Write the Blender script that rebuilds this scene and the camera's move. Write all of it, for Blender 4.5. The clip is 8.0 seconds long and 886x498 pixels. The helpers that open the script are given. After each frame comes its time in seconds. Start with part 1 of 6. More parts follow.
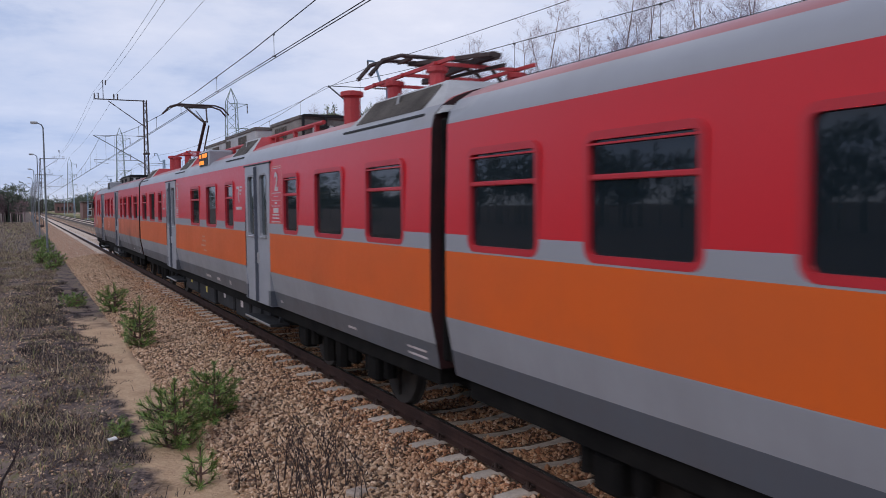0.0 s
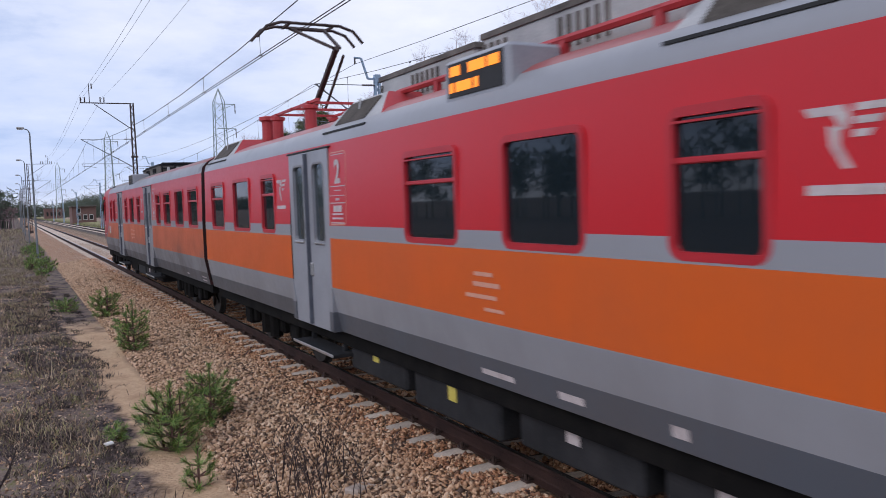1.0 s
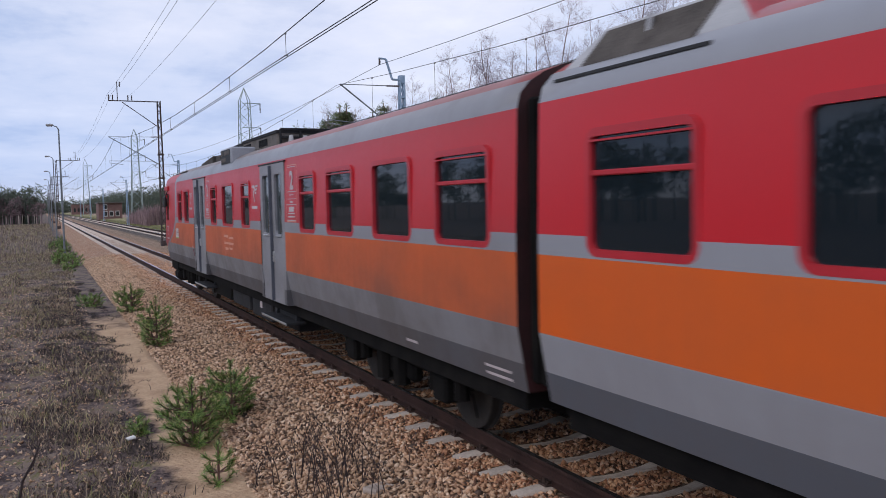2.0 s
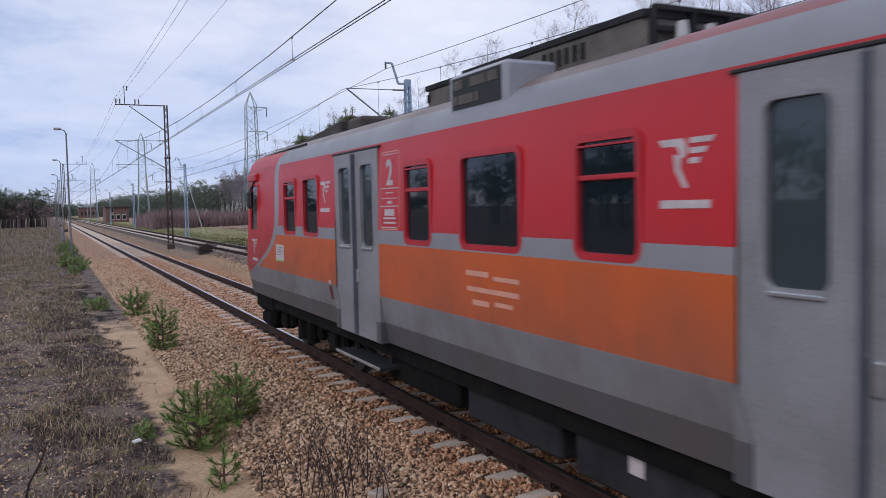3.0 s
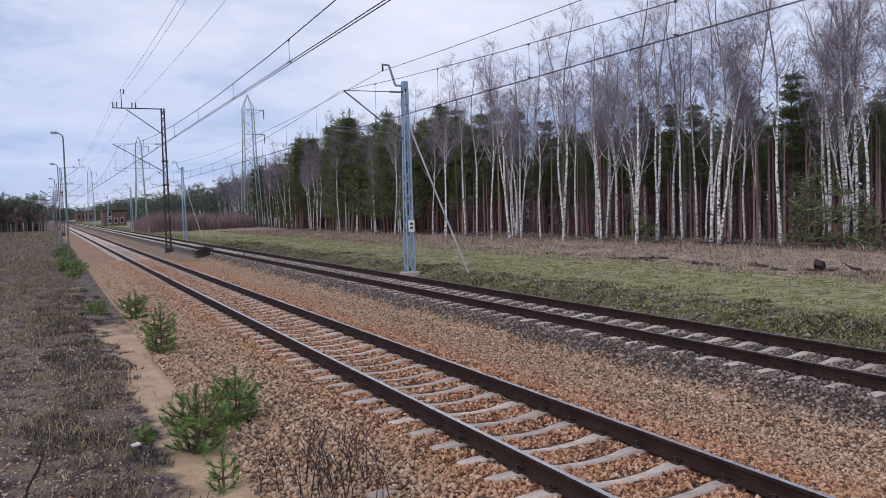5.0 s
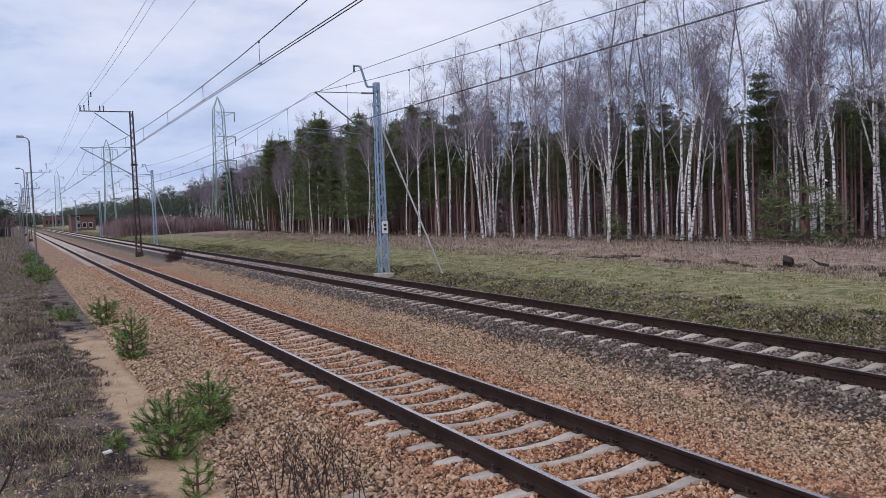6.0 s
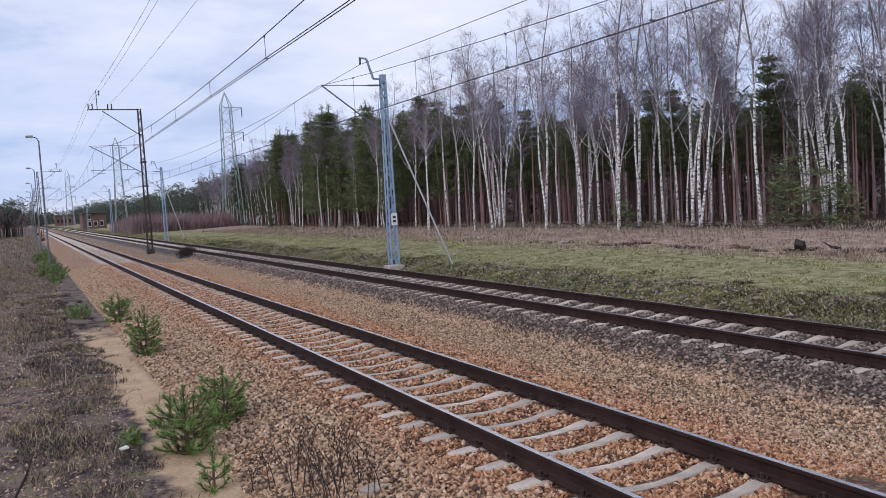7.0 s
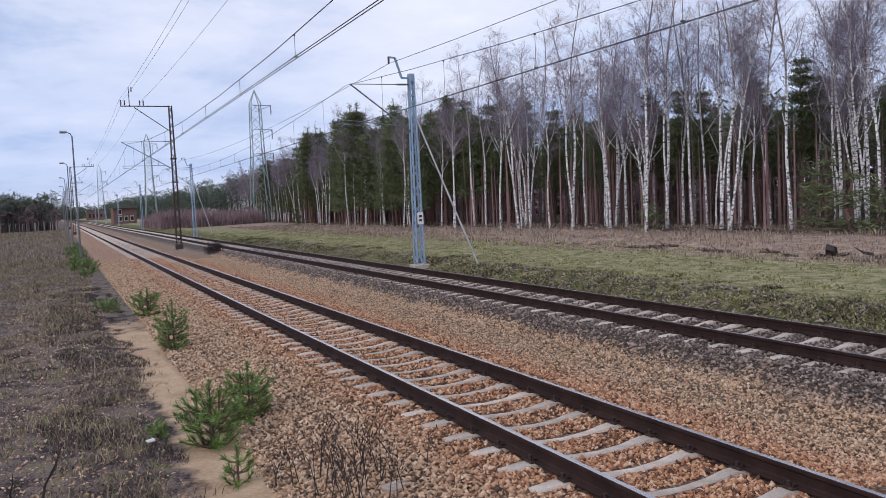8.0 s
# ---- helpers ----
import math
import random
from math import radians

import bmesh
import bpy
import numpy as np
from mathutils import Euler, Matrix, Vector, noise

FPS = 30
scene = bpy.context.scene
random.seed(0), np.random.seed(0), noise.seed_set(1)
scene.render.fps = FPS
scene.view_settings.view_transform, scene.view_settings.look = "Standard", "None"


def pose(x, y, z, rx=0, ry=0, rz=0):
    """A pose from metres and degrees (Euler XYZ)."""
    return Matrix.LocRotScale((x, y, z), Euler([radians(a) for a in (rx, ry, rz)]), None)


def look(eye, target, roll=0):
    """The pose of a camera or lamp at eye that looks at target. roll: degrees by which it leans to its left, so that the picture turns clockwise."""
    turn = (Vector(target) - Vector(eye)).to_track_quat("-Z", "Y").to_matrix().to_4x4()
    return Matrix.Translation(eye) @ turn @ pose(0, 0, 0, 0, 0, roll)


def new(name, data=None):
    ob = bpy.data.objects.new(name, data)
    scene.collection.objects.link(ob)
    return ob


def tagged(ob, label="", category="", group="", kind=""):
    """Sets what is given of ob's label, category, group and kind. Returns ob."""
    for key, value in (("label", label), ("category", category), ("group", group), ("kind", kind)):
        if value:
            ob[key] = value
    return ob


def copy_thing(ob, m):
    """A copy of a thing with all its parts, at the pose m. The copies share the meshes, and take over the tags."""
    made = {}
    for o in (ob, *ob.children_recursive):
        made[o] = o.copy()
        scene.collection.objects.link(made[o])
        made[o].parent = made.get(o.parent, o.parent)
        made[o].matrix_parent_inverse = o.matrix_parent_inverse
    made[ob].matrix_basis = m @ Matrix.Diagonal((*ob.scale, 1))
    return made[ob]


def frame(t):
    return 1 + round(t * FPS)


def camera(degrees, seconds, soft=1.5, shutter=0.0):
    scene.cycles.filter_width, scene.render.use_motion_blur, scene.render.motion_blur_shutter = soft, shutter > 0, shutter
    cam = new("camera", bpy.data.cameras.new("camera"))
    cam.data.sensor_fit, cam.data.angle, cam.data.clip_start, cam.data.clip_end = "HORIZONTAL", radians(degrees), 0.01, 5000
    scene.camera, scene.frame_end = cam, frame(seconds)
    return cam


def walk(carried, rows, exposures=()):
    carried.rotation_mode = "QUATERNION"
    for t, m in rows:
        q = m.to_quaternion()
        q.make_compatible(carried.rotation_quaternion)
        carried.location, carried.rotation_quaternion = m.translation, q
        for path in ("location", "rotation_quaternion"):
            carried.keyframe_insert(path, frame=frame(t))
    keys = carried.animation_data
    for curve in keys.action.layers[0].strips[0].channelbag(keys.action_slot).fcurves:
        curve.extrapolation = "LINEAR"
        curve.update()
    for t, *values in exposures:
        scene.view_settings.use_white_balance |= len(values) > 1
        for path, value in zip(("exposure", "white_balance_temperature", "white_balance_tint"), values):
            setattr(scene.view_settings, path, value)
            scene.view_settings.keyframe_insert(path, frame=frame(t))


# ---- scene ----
cam = camera(58.3, 8.0, soft=0.6, shutter=0.2)
EYE = (0.0, 0.0, 2.434)


def turn(yaw, pitch, roll):
    """The held camera only turns: heading, tilt and lean in degrees."""
    return pose(*EYE, 90 + pitch, 0, yaw) @ pose(0, 0, 0, 0, 0, roll)


walk(cam, [
        (0.0, turn(-27.62, -3.16, -0.57)),
        (0.5, turn(-28.21, -3.14, -1.10)),
        (1.0, turn(-28.18, -3.52, -2.08)),
        (1.5, turn(-27.46, -3.44, -1.38)),
        (2.0, turn(-26.62, -3.38, -1.29)),
        (3.5, turn(-26.20, -3.01, -1.22)),
        (4.0, turn(-26.39, -2.99, -1.15)),
        (5.5, turn(-26.68, -2.97, -2.03)),
        (6.0, turn(-28.25, -2.98, -2.16)),
        (6.5, turn(-28.30, -3.30, -3.18)),
        (7.0, turn(-27.51, -3.60, -3.38)),
        (7.5, turn(-26.51, -3.56, -3.16)),
        (8.0, turn(-25.66, -3.53, -2.62))
], exposures=[(t, 0.21 + e, 6430.0, 16.0) for t, e in
              ((0.0, -0.14), (0.5, 0.04), (1.0, 0.09), (1.5, 0.06), (2.0, 0.0), (3.5, -0.06), (4.0, -0.05), (5.5, -0.07), (6.0, -0.09), (6.5, 0.02), (7.0, 0.03), (7.5, 0.04), (8.0, 0.02))])

# ---- world and sun ----
SUN_EL, SUN_AZ = 34.0, 250.0
world = bpy.data.worlds.new("overcast_sky")
scene.world = world
world.use_nodes = True


def node(nt, kind, **kw):
    n = nt.nodes.new(kind)
    for k, v in kw.items():
        if k in n.inputs:
            n.inputs[k].default_value = v
        else:
            setattr(n, k, v)
    return n


def math_node(nt, op, a, b=None, clamp=False):
    n = nt.nodes.new("ShaderNodeMath")
    n.operation, n.use_clamp = op, clamp
    for i, v in enumerate((a, b)):
        if v is None:
            continue
        if isinstance(v, (int, float)):
            n.inputs[i].default_value = v
        else:
            nt.links.new(v, n.inputs[i])
    return n.outputs[0]


def ramp(nt, fac, stops, interp="LINEAR"):
    n = nt.nodes.new("ShaderNodeValToRGB")
    n.color_ramp.interpolation = interp
    els = n.color_ramp.elements
    while len(els) < len(stops):
        els.new(0.5)
    for e, (p, c) in zip(els, stops):
        e.position = p
        e.color = (*c, 1) if len(c) == 3 else c
    nt.links.new(fac, n.inputs[0])
    return n.outputs[0]


def mix(nt, fac, a, b, blend="MIX"):
    n = nt.nodes.new("ShaderNodeMix")
    n.data_type, n.blend_type = "RGBA", blend
    for sock, v in ((n.inputs[0], fac), (n.inputs[6], a), (n.inputs[7], b)):
        if isinstance(v, (int, float)):
            sock.default_value = v
        elif isinstance(v, tuple):
            sock.default_value = (*v, 1)
        else:
            nt.links.new(v, sock)
    return n.outputs[2]


def noise_fac(nt, vec, scale, detail=4.0, rough=0.55, out=0):
    n = node(nt, "ShaderNodeTexNoise", Scale=scale, Detail=detail, Roughness=rough)
    nt.links.new(vec, n.inputs["Vector"])
    return n.outputs[out]


def grey(v):
    return (v, v, v)


def build_world():
    nt = world.node_tree
    bg = nt.nodes["Background"]
    tc = nt.nodes.new("ShaderNodeTexCoord")
    sky = nt.nodes.new("ShaderNodeTexSky")
    sky.sky_type, sky.sun_disc = "NISHITA", False
    sky.sun_elevation, sky.sun_rotation = radians(SUN_EL), radians(SUN_AZ)
    sep = nt.nodes.new("ShaderNodeSeparateXYZ")
    nt.links.new(tc.outputs["Generated"], sep.inputs[0])
    up = math_node(nt, "ADD", math_node(nt, "MAXIMUM", sep.outputs[2], 0.0), 0.16)
    px = math_node(nt, "DIVIDE", sep.outputs[0], up)
    py = math_node(nt, "DIVIDE", sep.outputs[1], up)
    com = nt.nodes.new("ShaderNodeCombineXYZ")
    nt.links.new(px, com.inputs[0])
    nt.links.new(py, com.inputs[1])
    n1 = noise_fac(nt, com.outputs[0], 1.05, 9.0, 0.6)
    n2 = noise_fac(nt, com.outputs[0], 0.4, 3.0, 0.5)
    dens = math_node(nt, "ADD", math_node(nt, "MULTIPLY", n1, 0.65), math_node(nt, "MULTIPLY", n2, 0.35))
    clouds = ramp(nt, dens, [(0.39, (0.27, 0.37, 0.57)), (0.45, (0.42, 0.515, 0.70)), (0.50, (0.60, 0.67, 0.80)), (0.55, (0.69, 0.74, 0.84)), (0.62, (0.84, 0.87, 0.93))])
    # the clouds brighten broadly about one direction
    dot = nt.nodes.new("ShaderNodeVectorMath")
    dot.operation = "DOT_PRODUCT"
    dot.inputs[1].default_value = Vector((0.36, 0.86, 0.36)).normalized()
    nt.links.new(tc.outputs["Generated"], dot.inputs[0])
    lobe = math_node(nt, "POWER", math_node(nt, "MAXIMUM", dot.outputs["Value"], 0.0), 20.0)
    clouds = mix(nt, math_node(nt, "MULTIPLY", lobe, 0.5), clouds, (0.90, 0.91, 0.96))
    # the lower sky is bluer and darker, with a pale rim at the horizon
    low = ramp(nt, sep.outputs[2], [(0.0, grey(1.0)), (0.05, grey(0.9)), (0.34, grey(0.0))])
    clouds = mix(nt, math_node(nt, "MULTIPLY", math_node(nt, "MULTIPLY", low, 0.72), math_node(nt, "SUBTRACT", 1.0, math_node(nt, "MULTIPLY", lobe, 0.5))), clouds, (0.38, 0.52, 0.80))
    rim = ramp(nt, sep.outputs[2], [(0.0, grey(0.75)), (0.05, grey(0.0))])
    clouds = mix(nt, rim, clouds, (0.70, 0.75, 0.84))
    skyc = mix(nt, 1.0, sky.outputs[0], grey(0.1), "MULTIPLY")
    total = mix(nt, 0.93, skyc, clouds)
    nt.links.new(total, bg.inputs[0])
    bg.inputs[1].default_value = 1.0


build_world()
sun = new("sun", bpy.data.lights.new("sun", "SUN"))
sun.data.energy, sun.data.angle, sun.data.color = 0.75, radians(25), (1.0, 0.96, 0.9)
sun.matrix_world = look((0, 0, 50), (0 + 50 * math.sin(radians(70)), 50 * math.cos(radians(70)) , 50 - 50 * math.tan(radians(SUN_EL))))

# ---- materials ----
def material(name):
    m = bpy.data.materials.new(name)
    m.use_nodes = True
    nt = m.node_tree
    return m, nt, nt.nodes["Principled BSDF"], nt.nodes.new("ShaderNodeTexCoord")


def bump(nt, bsdf, height, strength, distance):
    b = node(nt, "ShaderNodeBump", Strength=strength, Distance=distance)
    nt.links.new(height, b.inputs["Height"])
    nt.links.new(b.outputs[0], bsdf.inputs["Normal"])


def simple(name, a, b, scale=8.0, rough=0.7, metal=0.0, bump_s=0.2, bump_d=0.01, rand=0.0, fine=60.0):
    """Two tones mixed by a broad and a fine noise, with relief."""
    m, nt, bs, tc = material(name)
    v = tc.outputs["Object"]
    n1, n2 = noise_fac(nt, v, scale), noise_fac(nt, v, fine, 3.0)
    f = math_node(nt, "ADD", math_node(nt, "MULTIPLY", n1, 0.6), math_node(nt, "MULTIPLY", n2, 0.4))
    col = ramp(nt, f, [(0.36, a), (0.64, b)])
    if rand:
        oi = nt.nodes.new("ShaderNodeObjectInfo")
        hsv = nt.nodes.new("ShaderNodeHueSaturation")
        nt.links.new(math_node(nt, "ADD", math_node(nt, "MULTIPLY", oi.outputs["Random"], rand), 1 - rand / 2), hsv.inputs["Value"])
        nt.links.new(col, hsv.inputs["Color"])
        col = hsv.outputs[0]
    nt.links.new(col, bs.inputs["Base Color"])
    bs.inputs["Roughness"].default_value, bs.inputs["Metallic"].default_value = rough, metal
    if bump_s:
        bump(nt, bs, f, bump_s, bump_d)
    return m


def island(name, stops, rough=0.8, z_from=None):
    """Pieces of one mesh, each with a tone of its own."""
    m, nt, bs, tc = material(name)
    g = nt.nodes.new("ShaderNodeNewGeometry")
    col = ramp(nt, g.outputs["Random Per Island"], stops)
    n = noise_fac(nt, tc.outputs["Object"], 1.3, 3.0)
    col = mix(nt, 0.7, col, ramp(nt, n, [(0.3, grey(0.72)), (0.7, grey(1.2))]), "MULTIPLY")
    nt.links.new(col, bs.inputs["Base Color"])
    bs.inputs["Roughness"].default_value = rough
    return m


RED, GREY, ORANGE, SKIRT = (0.58, 0.009, 0.017), (0.30, 0.31, 0.34), (0.69, 0.115, 0.012), (0.09, 0.105, 0.13)


def livery(name, cab_from=None, grime=0.35, least=0.15, mid_dirt=0.25, dirt_col=(0.11, 0.085, 0.07), upper=0.08, dusty=1.2):
    """Painted bands by height; on a cab car a grey stripe sweeps round the red nose. cab_from: y at which the stripe stands."""
    m, nt, bs, tc = material(name)
    sep = nt.nodes.new("ShaderNodeSeparateXYZ")
    nt.links.new(tc.outputs["Object"], sep.inputs[0])
    y, z = sep.outputs[1], sep.outputs[2]
    zf = math_node(nt, "DIVIDE", z, 4.0)
    bands = ramp(nt, zf, [(0.0, SKIRT), (1.085 / 4, GREY), (1.40 / 4, ORANGE), (2.005 / 4, GREY), (2.165 / 4, RED), (3.17 / 4, GREY), (3.40 / 4, (0.36, 0.075, 0.075))], "CONSTANT")
    col = bands
    if cab_from is not None:
        drop = math_node(nt, "MAXIMUM", math_node(nt, "SUBTRACT", 2.35, z), 0.0)
        rise = math_node(nt, "MAXIMUM", math_node(nt, "SUBTRACT", z, 2.95), 0.0)
        edge = math_node(nt, "ADD", math_node(nt, "MULTIPLY", math_node(nt, "POWER", drop, 2.2), 1.75), cab_from + 0.24)
        edge = math_node(nt, "SUBTRACT", edge, math_node(nt, "MULTIPLY", math_node(nt, "POWER", rise, 2.0), 2.2))
        side = math_node(nt, "SUBTRACT", y, edge)
        grey_f = math_node(nt, "GREATER_THAN", side, -0.25)
        red_f = math_node(nt, "GREATER_THAN", side, 0.0)
        above = math_node(nt, "MULTIPLY", math_node(nt, "GREATER_THAN", z, 1.055), math_node(nt, "LESS_THAN", z, 3.40))
        col = mix(nt, math_node(nt, "MULTIPLY", math_node(nt, "GREATER_THAN", z, 3.40), math_node(nt, "GREATER_THAN", y, cab_from - dusty)), col, (0.23, 0.17, 0.155))
        col = mix(nt, math_node(nt, "MULTIPLY", grey_f, above), col, GREY)
        col = mix(nt, math_node(nt, "MULTIPLY", red_f, above), col, RED)
    v = tc.outputs["Object"]
    n1 = noise_fac(nt, v, 1.1, 6.0, 0.6)
    n2 = noise_fac(nt, v, 14.0, 4.0, 0.6)
    st = nt.nodes.new("ShaderNodeMapping")
    st.inputs["Scale"].default_value = (1.0, 9.0, 0.35)
    nt.links.new(v, st.inputs[0])
    streak = noise_fac(nt, st.outputs[0], 1.6, 5.0)
    dirt = math_node(nt, "ADD", math_node(nt, "MULTIPLY", n1, 0.82), math_node(nt, "MULTIPLY", streak, 0.18))
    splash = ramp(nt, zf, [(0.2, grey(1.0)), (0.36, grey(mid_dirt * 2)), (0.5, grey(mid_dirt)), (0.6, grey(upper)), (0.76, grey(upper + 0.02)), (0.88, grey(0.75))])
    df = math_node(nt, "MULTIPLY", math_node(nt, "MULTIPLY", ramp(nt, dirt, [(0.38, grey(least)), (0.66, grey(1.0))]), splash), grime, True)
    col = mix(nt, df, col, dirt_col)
    nt.links.new(col, bs.inputs["Base Color"])
    rr = math_node(nt, "ADD", math_node(nt, "MULTIPLY", n2, 0.14), 0.24)
    nt.links.new(math_node(nt, "ADD", rr, math_node(nt, "MULTIPLY", df, 0.4)), bs.inputs["Roughness"])
    bump(nt, bs, n1, 0.12, 0.02)
    bs.inputs["Specular IOR Level"].default_value = 0.48
    return m


def ground_material():
    m, nt, bs, tc = material("ground_cover")
    v = tc.outputs["Object"]
    sep = nt.nodes.new("ShaderNodeSeparateXYZ")
    nt.links.new(v, sep.inputs[0])
    x, y = sep.outputs[0], sep.outputs[1]
    big, mid, fin = noise_fac(nt, v, 0.35, 5.0), noise_fac(nt, v, 2.2, 5.0), noise_fac(nt, v, 22.0, 4.0, 0.65)
    wob = math_node(nt, "ADD", math_node(nt, "MULTIPLY", math_node(nt, "SUBTRACT", big, 0.5), 2.2), math_node(nt, "MULTIPLY", math_node(nt, "SUBTRACT", mid, 0.5), 1.1))

    def over(edge, soft, amp):
        s = math_node(nt, "ADD", x, math_node(nt, "MULTIPLY", wob, amp))
        return math_node(nt, "DIVIDE", math_node(nt, "SUBTRACT", s, edge - soft / 2), soft, True)

    def stones(scale, stops):
        vo = node(nt, "ShaderNodeTexVoronoi", Scale=scale)
        nt.links.new(v, vo.inputs["Vector"])
        c = nt.nodes.new("ShaderNodeSeparateColor")
        nt.links.new(vo.outputs["Color"], c.inputs[0])
        base = ramp(nt, c.outputs[0], stops)
        # stone colours darken towards their rims: shade between stones, painted in
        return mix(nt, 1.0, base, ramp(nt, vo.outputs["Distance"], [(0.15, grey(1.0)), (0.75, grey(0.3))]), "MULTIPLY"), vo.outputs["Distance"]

    straw = ramp(nt, math_node(nt, "ADD", math_node(nt, "MULTIPLY", mid, 0.6), math_node(nt, "MULTIPLY", fin, 0.4)),
                 [(0.38, (0.02, 0.016, 0.017)), (0.46, (0.088, 0.067, 0.064)), (0.54, (0.22, 0.165, 0.14)), (0.61, (0.14, 0.13, 0.055))])
    sand = ramp(nt, math_node(nt, "ADD", math_node(nt, "MULTIPLY", mid, 0.5), math_node(nt, "MULTIPLY", fin, 0.5)), [(0.35, (0.39, 0.258, 0.16)), (0.6, (0.58, 0.412, 0.265))])
    warm, d1 = stones(17.0, [(0.0, (0.38, 0.17, 0.095)), (0.35, (0.56, 0.30, 0.18)), (0.65, (0.60, 0.40, 0.27)), (1.0, (0.74, 0.56, 0.43))])
    tan, d2 = stones(26.0, [(0.0, (0.31, 0.20, 0.13)), (0.5, (0.46, 0.31, 0.21)), (1.0, (0.58, 0.45, 0.34))])
    dark, d3 = stones(17.0, [(0.0, (0.09, 0.075, 0.07)), (0.6, (0.18, 0.15, 0.135)), (1.0, (0.27, 0.23, 0.20))])
    lawn = ramp(nt, math_node(nt, "ADD", math_node(nt, "MULTIPLY", mid, 0.55), math_node(nt, "MULTIPLY", fin, 0.45)),
                [(0.36, (0.075, 0.075, 0.036)), (0.45, (0.18, 0.18, 0.075)), (0.52, (0.30, 0.27, 0.145)), (0.62, (0.46, 0.37, 0.245))])
    brown = ramp(nt, math_node(nt, "ADD", math_node(nt, "MULTIPLY", mid, 0.5), math_node(nt, "MULTIPLY", fin, 0.5)),
                 [(0.36, (0.14, 0.09, 0.075)), (0.5, (0.36, 0.255, 0.195)), (0.62, (0.54, 0.42, 0.325))])
    litter = ramp(nt, fin, [(0.3, (0.05, 0.035, 0.028)), (0.7, (0.12, 0.08, 0.06))])
    reach = math_node(nt, "MULTIPLY", math_node(nt, "DIVIDE", math_node(nt, "SUBTRACT", math_node(nt, "ADD", 22.5, math_node(nt, "MULTIPLY", wob, 2.5)), y), 2.0, True), over(1.08, 0.2, 0.65))
    col = mix(nt, reach, straw, sand)
    # shade in the gaps between near stones, painted into the ground colour
    gap_shade = math_node(nt, "MULTIPLY", math_node(nt, "DIVIDE", math_node(nt, "SUBTRACT", 30.0, y), 12.0, True), 0.55)
    warm, tan, dark = (mix(nt, math_node(nt, "MULTIPLY", gap_shade, k), c, (0.07, 0.047, 0.036)) for c, k in ((warm, 1.2), (tan, 0.9), (dark, 0.9)))
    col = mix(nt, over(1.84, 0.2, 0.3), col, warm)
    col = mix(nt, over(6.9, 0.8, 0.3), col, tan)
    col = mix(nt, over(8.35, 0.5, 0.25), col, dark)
    moss = ramp(nt, math_node(nt, "ADD", math_node(nt, "MULTIPLY", mid, 0.4), math_node(nt, "MULTIPLY", fin, 0.6)), [(0.40, (0.022, 0.02, 0.014)), (0.47, (0.08, 0.08, 0.03)), (0.54, (0.18, 0.175, 0.06)), (0.62, (0.32, 0.26, 0.13))])
    col = mix(nt, over(12.2, 0.6, 0.4), col, moss)
    col = mix(nt, over(14.9, 2.0, 1.3), col, lawn)
    col = mix(nt, over(21.8, 2.6, 2.0), col, brown)
    col = mix(nt, over(33.5, 2.5, 1.0), col, litter)
    nt.links.new(col, bs.inputs["Base Color"])
    bs.inputs["Roughness"].default_value = 0.95
    bs.inputs["Specular IOR Level"].default_value = 0.15
    bump(nt, bs, math_node(nt, "SUBTRACT", fin, math_node(nt, "MULTIPLY", d1, 0.6)), 0.5, 0.05)
    return m


def glass_material(name, tint, gloss, film_light_col=(0.055, 0.068, 0.078)):
    """Tinted pane: part mirror by Fresnel, the rest see-through."""
    m, nt, bs, tc = material(name)
    out = nt.nodes["Material Output"]
    nt.nodes.remove(bs)
    tr, gl = nt.nodes.new("ShaderNodeBsdfTransparent"), nt.nodes.new("ShaderNodeBsdfGlossy")
    tr.inputs[0].default_value = (*tint, 1)
    gl.inputs["Roughness"].default_value = 0.03
    gl.inputs[0].default_value = (*grey(gloss), 1)
    fr = node(nt, "ShaderNodeFresnel", IOR=1.5)
    ms = nt.nodes.new("ShaderNodeMixShader")
    film_light, mf = nt.nodes.new("ShaderNodeBsdfDiffuse"), nt.nodes.new("ShaderNodeMixShader")
    film_light.inputs[0].default_value = (*film_light_col, 1)
    mf.inputs[0].default_value = 0.45
    nt.links.new(tr.outputs[0], mf.inputs[1])
    nt.links.new(film_light.outputs[0], mf.inputs[2])
    for a, b in ((fr.outputs[0], ms.inputs[0]), (mf.outputs[0], ms.inputs[1]), (gl.outputs[0], ms.inputs[2]), (ms.outputs[0], out.inputs[0])):
        nt.links.new(a, b)
    return m


def glow(name, colour, strength):
    m, nt, bs, tc = material(name)
    bs.inputs["Base Color"].default_value = (*grey(0.02), 1)
    bs.inputs["Emission Color"].default_value = (*colour, 1)
    bs.inputs["Emission Strength"].default_value = strength
    return m


def birch_bark():
    m, nt, bs, tc = material("birch_bark")
    st = nt.nodes.new("ShaderNodeMapping")
    st.inputs["Scale"].default_value = (3.0, 3.0, 4.5)
    nt.links.new(tc.outputs["Object"], st.inputs[0])
    n = noise_fac(nt, st.outputs[0], 1.8, 4.0, 0.7)
    sep = nt.nodes.new("ShaderNodeSeparateXYZ")
    nt.links.new(tc.outputs["Object"], sep.inputs[0])
    white = ramp(nt, n, [(0.40, (0.03, 0.026, 0.026)), (0.455, (0.50, 0.47, 0.45)), (0.56, (0.88, 0.86, 0.84))])
    thin = ramp(nt, math_node(nt, "DIVIDE", sep.outputs[2], 16.0), [(0.44, grey(0.0)), (0.74, grey(1.0))])
    nt.links.new(mix(nt, thin, white, (0.21, 0.155, 0.14)), bs.inputs["Base Color"])
    bs.inputs["Roughness"].default_value = 0.8
    return m


